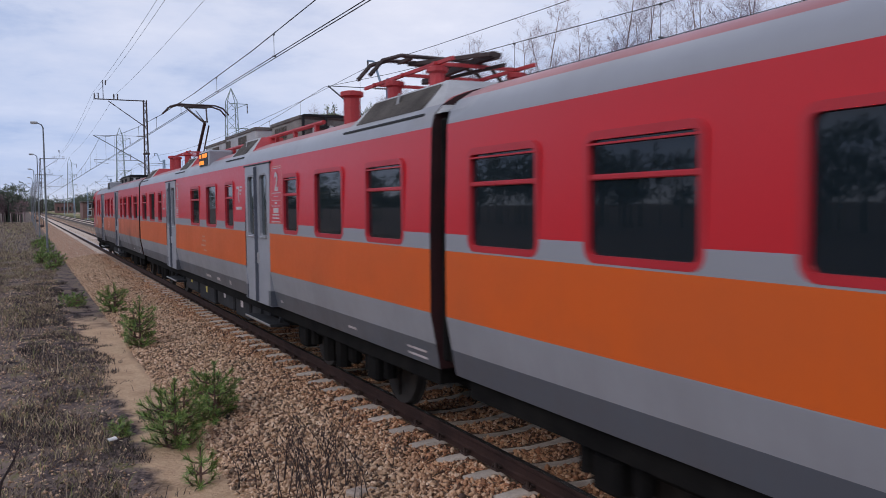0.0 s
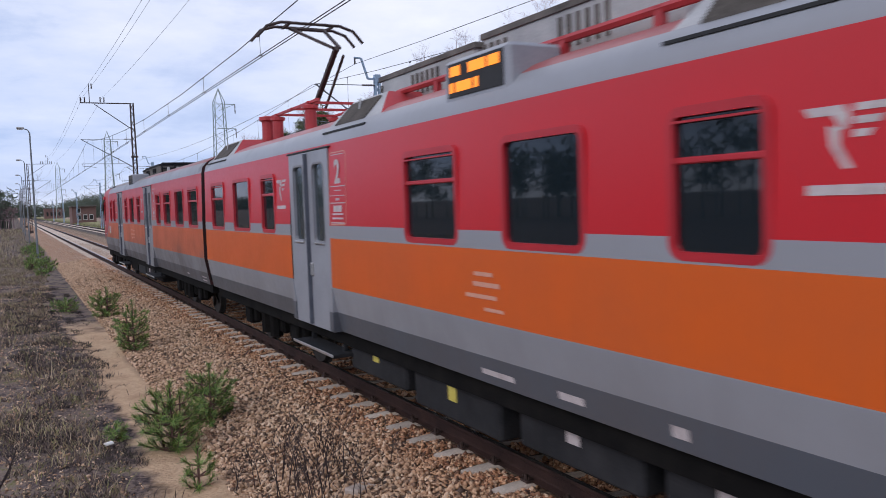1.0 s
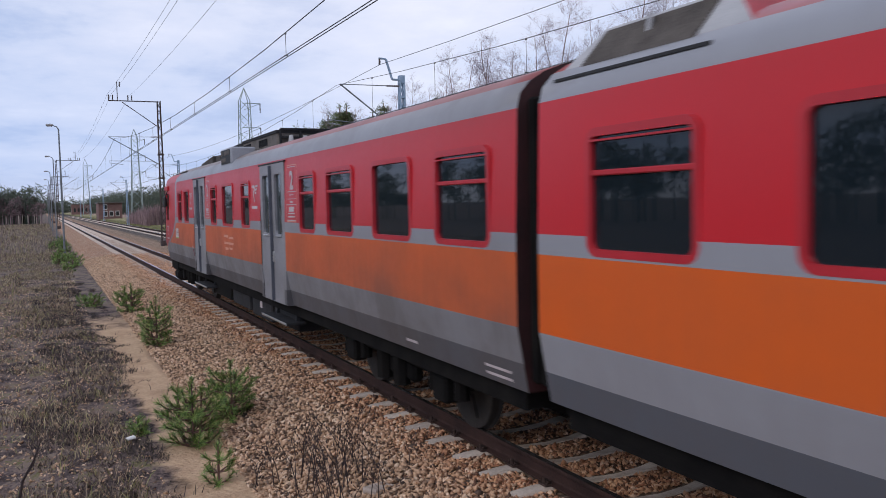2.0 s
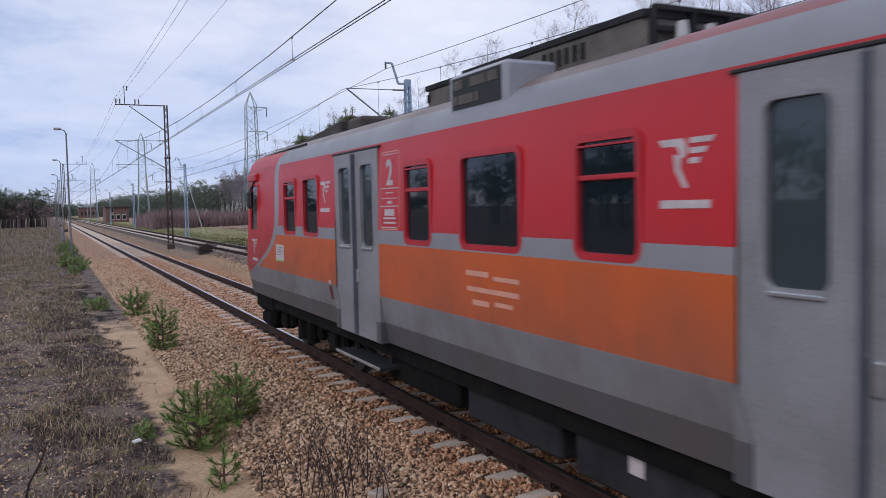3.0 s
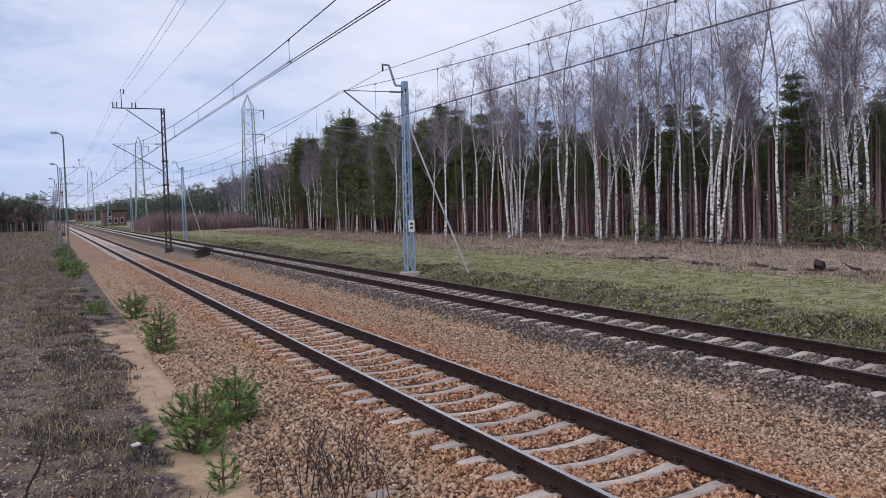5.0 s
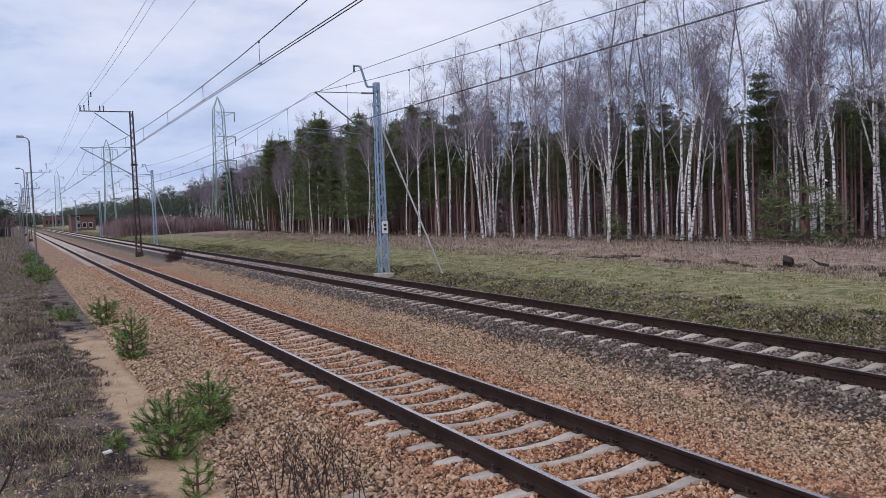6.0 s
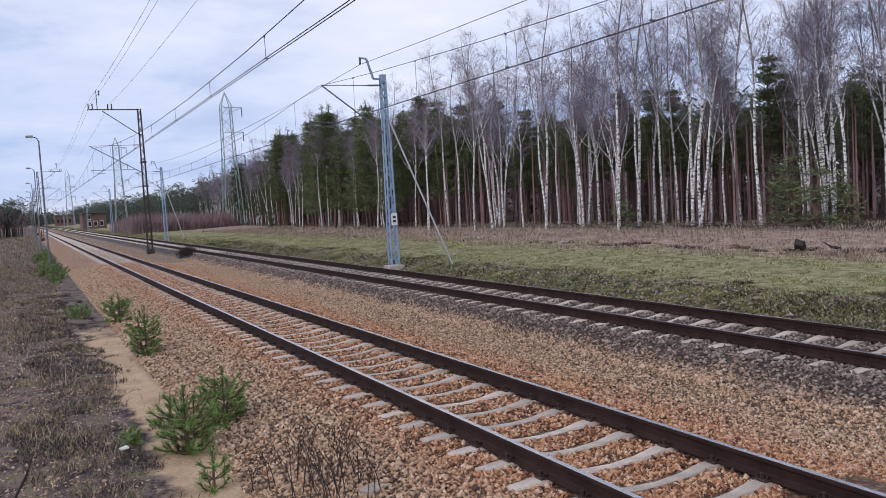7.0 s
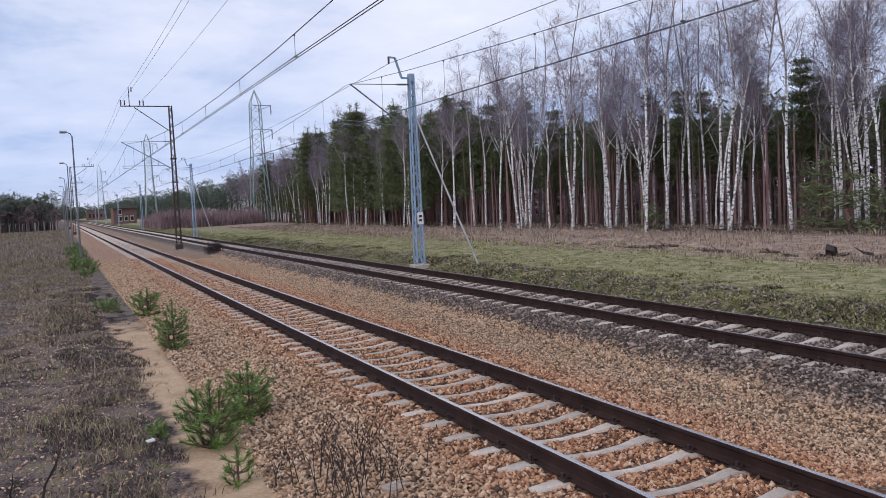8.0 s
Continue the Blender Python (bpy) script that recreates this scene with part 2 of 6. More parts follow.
GROUND = ground_material()


def stone_material():
    """Crushed stone: rusty by the near track, tan between the tracks, dark by the far one."""
    m, nt, bs, tc = material("crushed_stone")
    g = nt.nodes.new("ShaderNodeNewGeometry")
    sep = nt.nodes.new("ShaderNodeSeparateXYZ")
    nt.links.new(g.outputs["Position"], sep.inputs[0])
    r = g.outputs["Random Per Island"]
    n = noise_fac(nt, g.outputs["Position"], 0.7, 4.0)
    x = math_node(nt, "ADD", sep.outputs[0], math_node(nt, "MULTIPLY", math_node(nt, "SUBTRACT", n, 0.5), 1.6))
    rust = ramp(nt, r, [(0.0, (0.07, 0.035, 0.025)), (0.3, (0.42, 0.185, 0.095)), (0.7, (0.62, 0.345, 0.19)), (1.0, (0.76, 0.53, 0.37))])
    pale = ramp(nt, r, [(0.0, (0.06, 0.042, 0.034)), (0.3, (0.45, 0.285, 0.175)), (0.75, (0.65, 0.435, 0.28)), (1.0, (0.78, 0.59, 0.43))])
    dark = ramp(nt, r, [(0.0, (0.07, 0.055, 0.05)), (0.5, (0.23, 0.17, 0.145)), (1.0, (0.44, 0.345, 0.29))])
    col = mix(nt, math_node(nt, "DIVIDE", math_node(nt, "SUBTRACT", x, 3.05), 0.7, True), pale, rust)
    col = mix(nt, math_node(nt, "DIVIDE", math_node(nt, "SUBTRACT", x, 6.6), 0.8, True), col, pale)
    col = mix(nt, math_node(nt, "DIVIDE", math_node(nt, "SUBTRACT", x, 8.35), 0.4, True), col, dark)
    f = noise_fac(nt, g.outputs["Position"], 45.0, 3.0)
    col = mix(nt, 0.6, col, ramp(nt, f, [(0.3, grey(0.7)), (0.7, grey(1.2))]), "MULTIPLY")
    nt.links.new(col, bs.inputs["Base Color"])
    bs.inputs["Roughness"].default_value = 0.9
    bump(nt, bs, f, 0.4, 0.006)
    return m


STONE = stone_material()
RAIL_SIDE = simple("rail_rust", (0.020, 0.010, 0.009), (0.052, 0.026, 0.021), 3.0, 0.85, 0.0, 0.3, 0.004)
RAIL_SIDE.node_tree.nodes["Principled BSDF"].inputs["Specular IOR Level"].default_value = 0.25
RAIL_TOP = simple("rail_polished", (0.50, 0.46, 0.45), (0.68, 0.64, 0.62), 2.0, 0.25, 0.95, 0.0)
CONCRETE = simple("sleeper_concrete", (0.38, 0.305, 0.25), (0.66, 0.56, 0.475), 5.0, 0.9, 0.0, 0.3, 0.006, 0.3)
CLIP = simple("rusty_clip", (0.03, 0.018, 0.015), (0.085, 0.05, 0.04), 20.0, 0.8, 0.3)
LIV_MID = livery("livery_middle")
DARK = simple("underframe_black", (0.004, 0.004, 0.0045), (0.014, 0.013, 0.012), 3.0, 0.9)
DARK.node_tree.nodes["Principled BSDF"].inputs["Specular IOR Level"].default_value = 0.1
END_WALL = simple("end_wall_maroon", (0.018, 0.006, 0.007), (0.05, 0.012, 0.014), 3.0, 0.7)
DARKBOX = simple("underframe_grey", (0.012, 0.013, 0.015), (0.035, 0.035, 0.038), 3.0, 0.75)
DARKBOX.node_tree.nodes["Principled BSDF"].inputs["Specular IOR Level"].default_value = 0.2
WHEEL = simple("wheel_steel", (0.012, 0.011, 0.010), (0.04, 0.036, 0.034), 5.0, 0.75, 0.2)
DARK_RED = simple("dark_red_panel", (0.10, 0.012, 0.018), (0.17, 0.02, 0.03), 9.0, 0.5)
RED_PAINT = simple("red_paint", (0.42, 0.016, 0.025), (0.50, 0.022, 0.032), 2.0, 0.38, 0.0, 0.05)
RED_ROOF = simple("red_roof_paint", (0.33, 0.03, 0.035), (0.50, 0.045, 0.05), 3.0, 0.55, 0.0, 0.1)
GREY_PAINT = simple("grey_paint", (0.26, 0.27, 0.30), (0.34, 0.35, 0.385), 2.0, 0.36, 0.0, 0.05)
GREY_DIRTY = simple("grimy_grey_paint", (0.18, 0.178, 0.185), (0.30, 0.30, 0.325), 1.2, 0.5, 0.0, 0.05)
ROOF_GREY = simple("roof_unit_grey", (0.30, 0.30, 0.31), (0.46, 0.46, 0.46), 2.5, 0.55, 0.0, 0.1)
ROOF_BROWN = simple("roof_unit_soot", (0.06, 0.052, 0.045), (0.17, 0.15, 0.135), 2.5, 0.75)
ROOF_SOOT = simple("roof_unit_black_soot", (0.028, 0.024, 0.021), (0.085, 0.073, 0.063), 2.5, 0.8)
ROOF_TAN = simple("roof_unit_dusty", (0.15, 0.135, 0.12), (0.28, 0.26, 0.235), 2.5, 0.7)
RUBBER = simple("black_rubber", (0.008, 0.008, 0.008), (0.02, 0.02, 0.02), 6.0, 0.6)
SEAL = simple("door_seal_grey", (0.07, 0.08, 0.105), (0.11, 0.12, 0.15), 6.0, 0.6)
CHROME = simple("bright_metal", (0.5, 0.5, 0.5), (0.7, 0.7, 0.7), 4.0, 0.3, 0.9, 0.0)
WHITE_MARK = simple("white_marking", (0.44, 0.38, 0.38), (0.60, 0.55, 0.55), 9.0, 0.5, 0.0, 0.0)
FAINT_MARK = simple("faint_marking", (0.60, 0.28, 0.20), (0.68, 0.34, 0.25), 9.0, 0.5, 0.0, 0.0)
YELLOW = simple("yellow_label", (0.55, 0.45, 0.08), (0.7, 0.6, 0.14), 9.0, 0.5, 0.0, 0.0)
GLASS = glass_material("tinted_pane", (0.09, 0.115, 0.135), 0.95, (0.020, 0.034, 0.046))
DOOR_GLASS = glass_material("door_pane", (0.25, 0.29, 0.31), 0.95, (0.085, 0.115, 0.13))
# the cab pane's pale matt colour paints in light coming through the cab
CAB_GLASS = glass_material("cab_pane", (0.55, 0.60, 0.60), 0.9, (0.22, 0.24, 0.24))
LINING = simple("interior_lining", (0.10, 0.10, 0.105), (0.17, 0.17, 0.175), 1.5, 0.8, 0.0, 0.0)
LED = glow("led_orange", (1.0, 0.27, 0.015), 1.3)
STEEL_DARK = simple("weathered_steel", (0.035, 0.025, 0.025), (0.085, 0.06, 0.055), 4.0, 0.75, 0.2)
STEEL_BLUE = simple("blue_painted_steel", (0.22, 0.32, 0.44), (0.34, 0.45, 0.58), 3.0, 0.55, 0.0, 0.1)
GALV = simple("galvanised_steel", (0.13, 0.145, 0.16), (0.25, 0.27, 0.29), 3.0, 0.6, 0.4, 0.1)
PYLON_STEEL = simple("pylon_steel", (0.22, 0.28, 0.27), (0.33, 0.39, 0.38), 0.5, 0.7, 0.2, 0.0)
WIRE = simple("copper_wire_dark", (0.05, 0.05, 0.055), (0.09, 0.09, 0.095), 3.0, 0.6, 0.3, 0.0)
PORCELAIN = simple("insulator", (0.10, 0.09, 0.09), (0.20, 0.18, 0.18), 6.0, 0.4)
BIRCH = birch_bark()
TWIG = simple("birch_twigs", (0.19, 0.15, 0.195), (0.34, 0.28, 0.335), 1.0, 0.85, 0.0, 0.0, rand=0.3)
PINE_BARK = simple("pine_bark", (0.08, 0.05, 0.046), (0.22, 0.125, 0.095), 2.0, 0.9, rand=0.4)
DIM_BARK = simple("old_pine_bark", (0.19, 0.105, 0.105), (0.36, 0.22, 0.205), 0.6, 0.9, bump_s=0)
PINE_NEEDLE = island("pine_needles", [(0.0, (0.042, 0.06, 0.028)), (0.5, (0.10, 0.132, 0.052)), (1.0, (0.21, 0.235, 0.09))])
YOUNG_NEEDLE = island("young_pine_needles", [(0.0, (0.045, 0.10, 0.02)), (0.45, (0.13, 0.225, 0.045)), (1.0, (0.33, 0.43, 0.12))], 0.6)
FAR_WOOD = island("far_wood_green", [(0.0, (0.045, 0.062, 0.045)), (1.0, (0.11, 0.13, 0.085))])
PALE_STRAW = island("pale_straw", [(0.0, (0.14, 0.10, 0.08)), (0.5, (0.30, 0.225, 0.17)), (1.0, (0.50, 0.40, 0.30))])
THICKET = island("thin_bare_stems", [(0.0, (0.20, 0.13, 0.135)), (1.0, (0.38, 0.26, 0.26))])
HEATHER = island("dark_heather", [(0.0, (0.024, 0.018, 0.02)), (0.6, (0.062, 0.045, 0.046)), (0.9, (0.14, 0.11, 0.09)), (1.0, (0.12, 0.13, 0.05))])
BROWN_WOOD = island("bare_thicket", [(0.0, (0.13, 0.08, 0.085)), (1.0, (0.29, 0.20, 0.20))])
DRY = island("dry_grass", [(0.0, (0.045, 0.032, 0.03)), (0.3, (0.14, 0.10, 0.085)), (0.6, (0.32, 0.235, 0.165)), (0.82, (0.52, 0.42, 0.28)), (0.9, (0.40, 0.36, 0.16)), (1.0, (0.18, 0.20, 0.06))])
LAWN = island("short_grass", [(0.0, (0.095, 0.115, 0.04)), (0.35, (0.23, 0.25, 0.085)), (0.6, (0.40, 0.37, 0.18)), (1.0, (0.64, 0.54, 0.37))])
MOSS = island("moss_clumps", [(0.0, (0.028, 0.026, 0.018)), (0.4, (0.085, 0.085, 0.034)), (0.65, (0.20, 0.20, 0.06)), (0.85, (0.32, 0.27, 0.155)), (1.0, (0.45, 0.38, 0.28))])
STALK = simple("dead_stalk", (0.022, 0.015, 0.016), (0.06, 0.04, 0.038), 9.0, 0.85, 0.0, 0.0)
BRICK = simple("far_brick", (0.15, 0.085, 0.075), (0.22, 0.125, 0.11), 1.0, 0.9)
PAPER = simple("white_paper", (0.78, 0.77, 0.75), (0.88, 0.87, 0.85), 20.0, 0.8)
PLASTER = simple("far_plaster", (0.5, 0.48, 0.46), (0.62, 0.6, 0.58), 1.0, 0.9)

# ---- mesh helpers ----
def mesh_of(name, bm, mats, smooth=False):
    me = bpy.data.meshes.new(name)
    bm.to_mesh(me)
    bm.free()
    for m in (mats if isinstance(mats, (list, tuple)) else [mats]):
        me.materials.append(m)
    if smooth:
        me.shade_smooth()
    return me


def part(name, bm, mats, parent=None, label="", smooth=False):
    ob = new(name, mesh_of(name, bm, mats, smooth))
    ob.parent = parent
    return tagged(ob, label)


def box(bm, x0, x1, y0, y1, z0, z1, bevel=0.0, mi=0):
    g = bmesh.ops.create_cube(bm, size=1.0, matrix=Matrix.LocRotScale(((x0 + x1) / 2, (y0 + y1) / 2, (z0 + z1) / 2), None, (x1 - x0, y1 - y0, z1 - z0)))
    faces = list({f for v in g["verts"] for f in v.link_faces})
    for f in faces:
        f.material_index = mi
    if bevel:
        edges = list({e for f in faces for e in f.edges})
        r = bmesh.ops.bevel(bm, geom=edges, offset=bevel, segments=1, affect="EDGES", clamp_overlap=True)
        for f in r["faces"]:
            f.material_index = mi
    return bm


def tube(bm, pts, radii, sides=6, mi=0, cap=True):
    """A tapered tube along a line of points."""
    pts = [Vector(p) for p in pts]
    if isinstance(radii, (int, float)):
        radii = [radii] * len(pts)
    rings = []
    for i, p in enumerate(pts):
        d = (pts[min(i + 1, len(pts) - 1)] - pts[max(i - 1, 0)]).normalized()
        a = d.cross(Vector((0, 0, 1)) if abs(d.z) < 0.9 else Vector((1, 0, 0))).normalized()
        b = d.cross(a)
        rings.append([bm.verts.new(p + radii[i] * (math.cos(k * math.tau / sides) * a + math.sin(k * math.tau / sides) * b)) for k in range(sides)])
    for r0, r1 in zip(rings, rings[1:]):
        for k in range(sides):
            f = bm.faces.new((r0[k], r0[(k + 1) % sides], r1[(k + 1) % sides], r1[k]))
            f.material_index = mi
    if cap and sides > 2:
        bm.faces.new(rings[0][::-1]).material_index = mi
        bm.faces.new(rings[-1]).material_index = mi
    return bm


def bar(bm, a, b, w, h=None, mi=0):
    """A straight square bar between two points."""
    a, b = Vector(a), Vector(b)
    d = b - a
    m = Matrix.Translation((a + b) / 2) @ d.to_track_quat("Z", "Y").to_matrix().to_4x4() @ Matrix.Diagonal((w, h or w, d.length, 1))
    g = bmesh.ops.create_cube(bm, size=1.0, matrix=m)
    for f in {f for v in g["verts"] for f in v.link_faces}:
        f.material_index = mi
    return bm


def from_arrays(name, verts, faces, mats, parent=None):
    me = bpy.data.meshes.new(name)
    nv, nf, k = len(verts), len(faces), faces.shape[1]
    me.vertices.add(nv)
    me.vertices.foreach_set("co", np.asarray(verts, np.float32).ravel())
    me.loops.add(nf * k)
    me.loops.foreach_set("vertex_index", np.asarray(faces, np.int32).ravel())
    me.polygons.add(nf)
    me.polygons.foreach_set("loop_start", np.arange(0, nf * k, k, dtype=np.int32))
    me.update(calc_edges=True)
    for m in (mats if isinstance(mats, (list, tuple)) else [mats]):
        me.materials.append(m)
    ob = new(name, me)
    ob.parent = parent
    return ob


# ---- plan ----
NEAR_X, FAR_X, FAR_Z = 4.836, 10.284, 0.118   # track centres; height of the far rails over the near ones
SLEEPER_Y, SLEEPER_STEP = 7.77, 0.6
FAR_SLEEPER_Y, FAR_STEP = 8.24, 0.585
RAIL_H = 0.172


def lerp_table(x, table):
    return np.interp(x, [a for a, _ in table], [b for _, b in table])


CROSS = [(-2000, -0.5), (-30, -0.5), (-3, -0.42), (0.6, -0.42), (1.7, -0.43), (2.2, -0.38), (3.15, -0.235), (3.4, -0.205), (3.62, -0.20), (4.2, -0.21), (4.84, -0.235), (5.5, -0.21), (6.0, -0.205), (6.25, -0.215),
         (6.7, -0.32), (7.6, -0.36), (8.3, -0.30), (8.9, -0.10), (9.2, -0.075), (9.7, -0.09), (10.28, -0.115), (10.9, -0.09), (11.5, -0.085), (11.9, -0.2), (12.6, -0.36), (13.1, -0.3), (14.1, -0.03), (16.0, 0.0), (24, -0.08), (34, -0.12), (2000, -0.15)]


def ground_z(x, y):
    z = lerp_table(x, CROSS)
    off = np.clip((np.abs(x - 7.0) - 5.2) / 2.0, 0, 1)
    return z + off * (0.035 * np.sin(1.7 * x + 0.6 * y) * np.sin(0.9 * y + 0.5 * x) + 0.03 * np.sin(3.1 * x - 1.3 * y))


def build_ground():
    xs = np.concatenate([[-2500, -900, -300, -120, -60, -30, -18], np.arange(-12, -2, 0.8), np.arange(-2, 14, 0.16), np.arange(14, 40, 0.8), [44, 52, 65, 90, 140, 300, 900, 2500]])
    ys = np.concatenate([[-2500, -900, -300, -120, -60, -30, -15], np.arange(-6, 2, 1.0), np.arange(2, 30, 0.2), np.arange(30, 70, 0.8), np.arange(70, 200, 5), [220, 260, 320, 420, 600, 900, 1500, 3000]])
    X, Y = np.meshgrid(xs, ys)
    Z = ground_z(X, Y)
    v = np.stack([X.ravel(), Y.ravel(), Z.ravel()], 1)
    n, w = len(ys), len(xs)
    i = (np.arange(n - 1)[:, None] * w + np.arange(w - 1)[None]).ravel()
    f = np.stack([i, i + 1, i + 1 + w, i + w], 1)
    ob = from_arrays("ground", v, f, GROUND)
    ob.data.shade_smooth()
    return tagged(ob, "flat ground with ballast, sand, dry grass and lawn", "ground", kind="structure")


ground = build_ground()

RAIL_PROFILE = [(-0.075, -0.172), (0.075, -0.172), (0.075, -0.160), (0.022, -0.145), (0.009, -0.13), (0.009, -0.055), (0.020, -0.045),
                (0.036, -0.036), (0.036, -0.006), (0.028, 0.0), (-0.028, 0.0), (-0.036, -0.006), (-0.036, -0.036), (-0.020, -0.045), (-0.009, -0.055), (-0.009, -0.13), (-0.022, -0.145), (-0.075, -0.160)]


def rail(parent, x, z):
    bm = bmesh.new()
    ends = [[bm.verts.new((px, yy, pz)) for px, pz in RAIL_PROFILE] for yy in (-150, 0, 30, 100, 1600)]
    n = len(RAIL_PROFILE)
    for r0, r1 in zip(ends, ends[1:]):
        for k in range(n):
            f = bm.faces.new((r0[k], r1[k], r1[(k + 1) % n], r0[(k + 1) % n]))
            f.material_index = 1 if k == 9 else 0
    bm.faces.new(ends[0])
    bm.faces.new(ends[-1][::-1])
    ob = part("rail", bm, [RAIL_SIDE, RAIL_TOP], parent, "rusty steel rail with a polished running surface")
    ob.location = (x, 0, z)
    return ob


def sleeper_mesh():
    """Pre-stressed concrete sleeper: raised seats, a dipped waist and chamfered flanks."""
    bm = bmesh.new()
    half = [(0.0, -0.05, 0.072), (0.3, -0.035, 0.08), (0.55, 0.0, 0.094), (0.95, 0.0, 0.094), (1.18, -0.015, 0.09), (1.25, -0.05, 0.082)]
    prof = [(-x, dz, w) for x, dz, w in half[:0:-1]] + half
    rings = []
    for x, dz, w in prof:
        t = -0.172 + dz - 0.004
        rings.append([bm.verts.new(p) for p in ((x, -w - 0.02, t - 0.16), (x, -w, t - 0.03), (x, -w + 0.025, t), (x, w - 0.025, t), (x, w, t - 0.03), (x, w + 0.02, t - 0.16))])
    for a, b in zip(rings, rings[1:]):
        for k in range(5):
            bm.faces.new((a[k], a[k + 1], b[k + 1], b[k]))
    bm.faces.new(rings[0][::-1])
    bm.faces.new(rings[-1])
    bmesh.ops.recalc_face_normals(bm, faces=bm.faces)
    return mesh_of("sleeper", bm, CONCRETE)


def clip_mesh():
    """Spring clip with its bolt."""
    bm = bmesh.new()
    box(bm, -0.05, 0.03, -0.06, 0.06, -0.172, -0.150, 0.006)
    tube(bm, [(-0.035, -0.05, -0.16), (-0.02, -0.05, -0.125), (0.02, -0.045, -0.135), (0.03, 0.0, -0.14), (0.02, 0.045, -0.135), (-0.02, 0.05, -0.125), (-0.035, 0.05, -0.16)], 0.011, 5)
    tube(bm, [(-0.02, 0, -0.15), (-0.02, 0, -0.10)], 0.018, 6)
    return mesh_of("rail_clip", bm, CLIP)


SLEEPER, CLIP_MESH = sleeper_mesh(), clip_mesh()


def railway_track(x0, z0, shift, step, label):
    track = tagged(new("railway_track"), label, "railway track", "railway tracks", "structure")
    track.location = (x0, 0, z0)
    for dx in (-0.75, 0.75):
        rail(track, dx, 0)
    rest_v, rest_f = [], []
    sv = np.array([v.co[:] for v in SLEEPER.vertices])
    sf = np.array([p.vertices[:] for p in SLEEPER.polygons if len(p.vertices) == 4])
    k0 = int((-40 - shift) / step)
    for k in range(k0, k0 + 700):
        y = shift + k * step
        if 0 < y < 75:
            s = new("sleeper", SLEEPER)
            s.parent, s.location = track, (0.012 * math.sin(k * 2.7), y, 0.004 * math.sin(k * 1.9))
            s.rotation_euler = (0, 0, 0.006 * math.sin(k * 5.1))
            if 3 < y < 34:
                for cx, a in ((-0.83, 0), (-0.67, math.pi), (0.67, 0), (0.83, math.pi)):
                    c = new("rail_clip", CLIP_MESH)
                    c.parent, c.location, c.rotation_euler = s, (cx, 0, 0), (0, 0, a)
        else:
            rest_f.append(sf + len(rest_v) * len(sv))
            rest_v.append(sv + (0, y, 0))
    far = from_arrays("sleeper_row", np.concatenate(rest_v), np.concatenate(rest_f), CONCRETE, track)
    tagged(far, "row of concrete sleepers running into the distance", kind="stuff")
    return track


railway_track(NEAR_X, 0.0, SLEEPER_Y, SLEEPER_STEP, "near railway track, rusty rails on pale concrete sleepers")
railway_track(FAR_X, FAR_Z, FAR_SLEEPER_Y, FAR_STEP, "far railway track, dark rails on concrete sleepers in grey ballast")

# ---- train ----
HALF = 1.44
Z_ROWS = [0.85, 1.05, 1.40, 2.0, 2.07, 2.17, 2.88, 3.12, 3.17]


def side_in(z):
    return 0.10 * (1.4 - z) / 0.55 if z < 1.4 else (0.0 if z < 2.2 else 0.03 * (z - 2.2) / 0.97)


def rounded(w, h, r, seg=4):
    """Outline of a rounded rectangle in (y, z), centred."""
    pts = []
    for cy, cz, a0 in ((w / 2 - r, h / 2 - r, 0), (-w / 2 + r, h / 2 - r, 90), (-w / 2 + r, -h / 2 + r, 180), (w / 2 - r, -h / 2 + r, 270)):
        for k in range(seg + 1):
            a = radians(a0 + 90 * k / seg)
            pts.append((cy + r * math.cos(a), cz + r * math.sin(a)))
    return pts


def ring_mesh(name, w, h, r, width, proud, deep, mat):
    """A rounded frame; its outside faces -x."""
    bm = bmesh.new()
    outer, inner = rounded(w, h, r), rounded(w - 2 * width, h - 2 * width, max(r - width, 0.02))
    loops = [[bm.verts.new((x, y, z)) for y, z in loop] for x, loop in
             ((deep, outer), (-proud * 0.4, outer), (-proud, [(a * 0.985 + c * 0.015, b * 0.985 + d * 0.015) for (a, b), (c, d) in zip(outer, inner)]), (-proud, inner), (deep, inner))]
    n = len(outer)
    for a, b in zip(loops, loops[1:]):
        for k in range(n):
            bm.faces.new((a[k], a[(k + 1) % n], b[(k + 1) % n], b[k]))
    bmesh.ops.recalc_face_normals(bm, faces=bm.faces)
    return mesh_of(name, bm, mat, False)


def pane_mesh(name, w, h, r, mat):
    bm = bmesh.new()
    a = [bm.verts.new((0, y, z)) for y, z in rounded(w, h, r)]
    b = [bm.verts.new((0.008, y, z)) for y, z in rounded(w, h, r)]
    bm.faces.new(a[::-1])
    bm.faces.new(b)
    n = len(a)
    for k in range(n):
        bm.faces.new((a[k], a[(k + 1) % n], b[(k + 1) % n], b[k]))
    bmesh.ops.recalc_face_normals(bm, faces=bm.faces)
    return mesh_of(name, bm, mat)


WINDOW_KINDS = {}


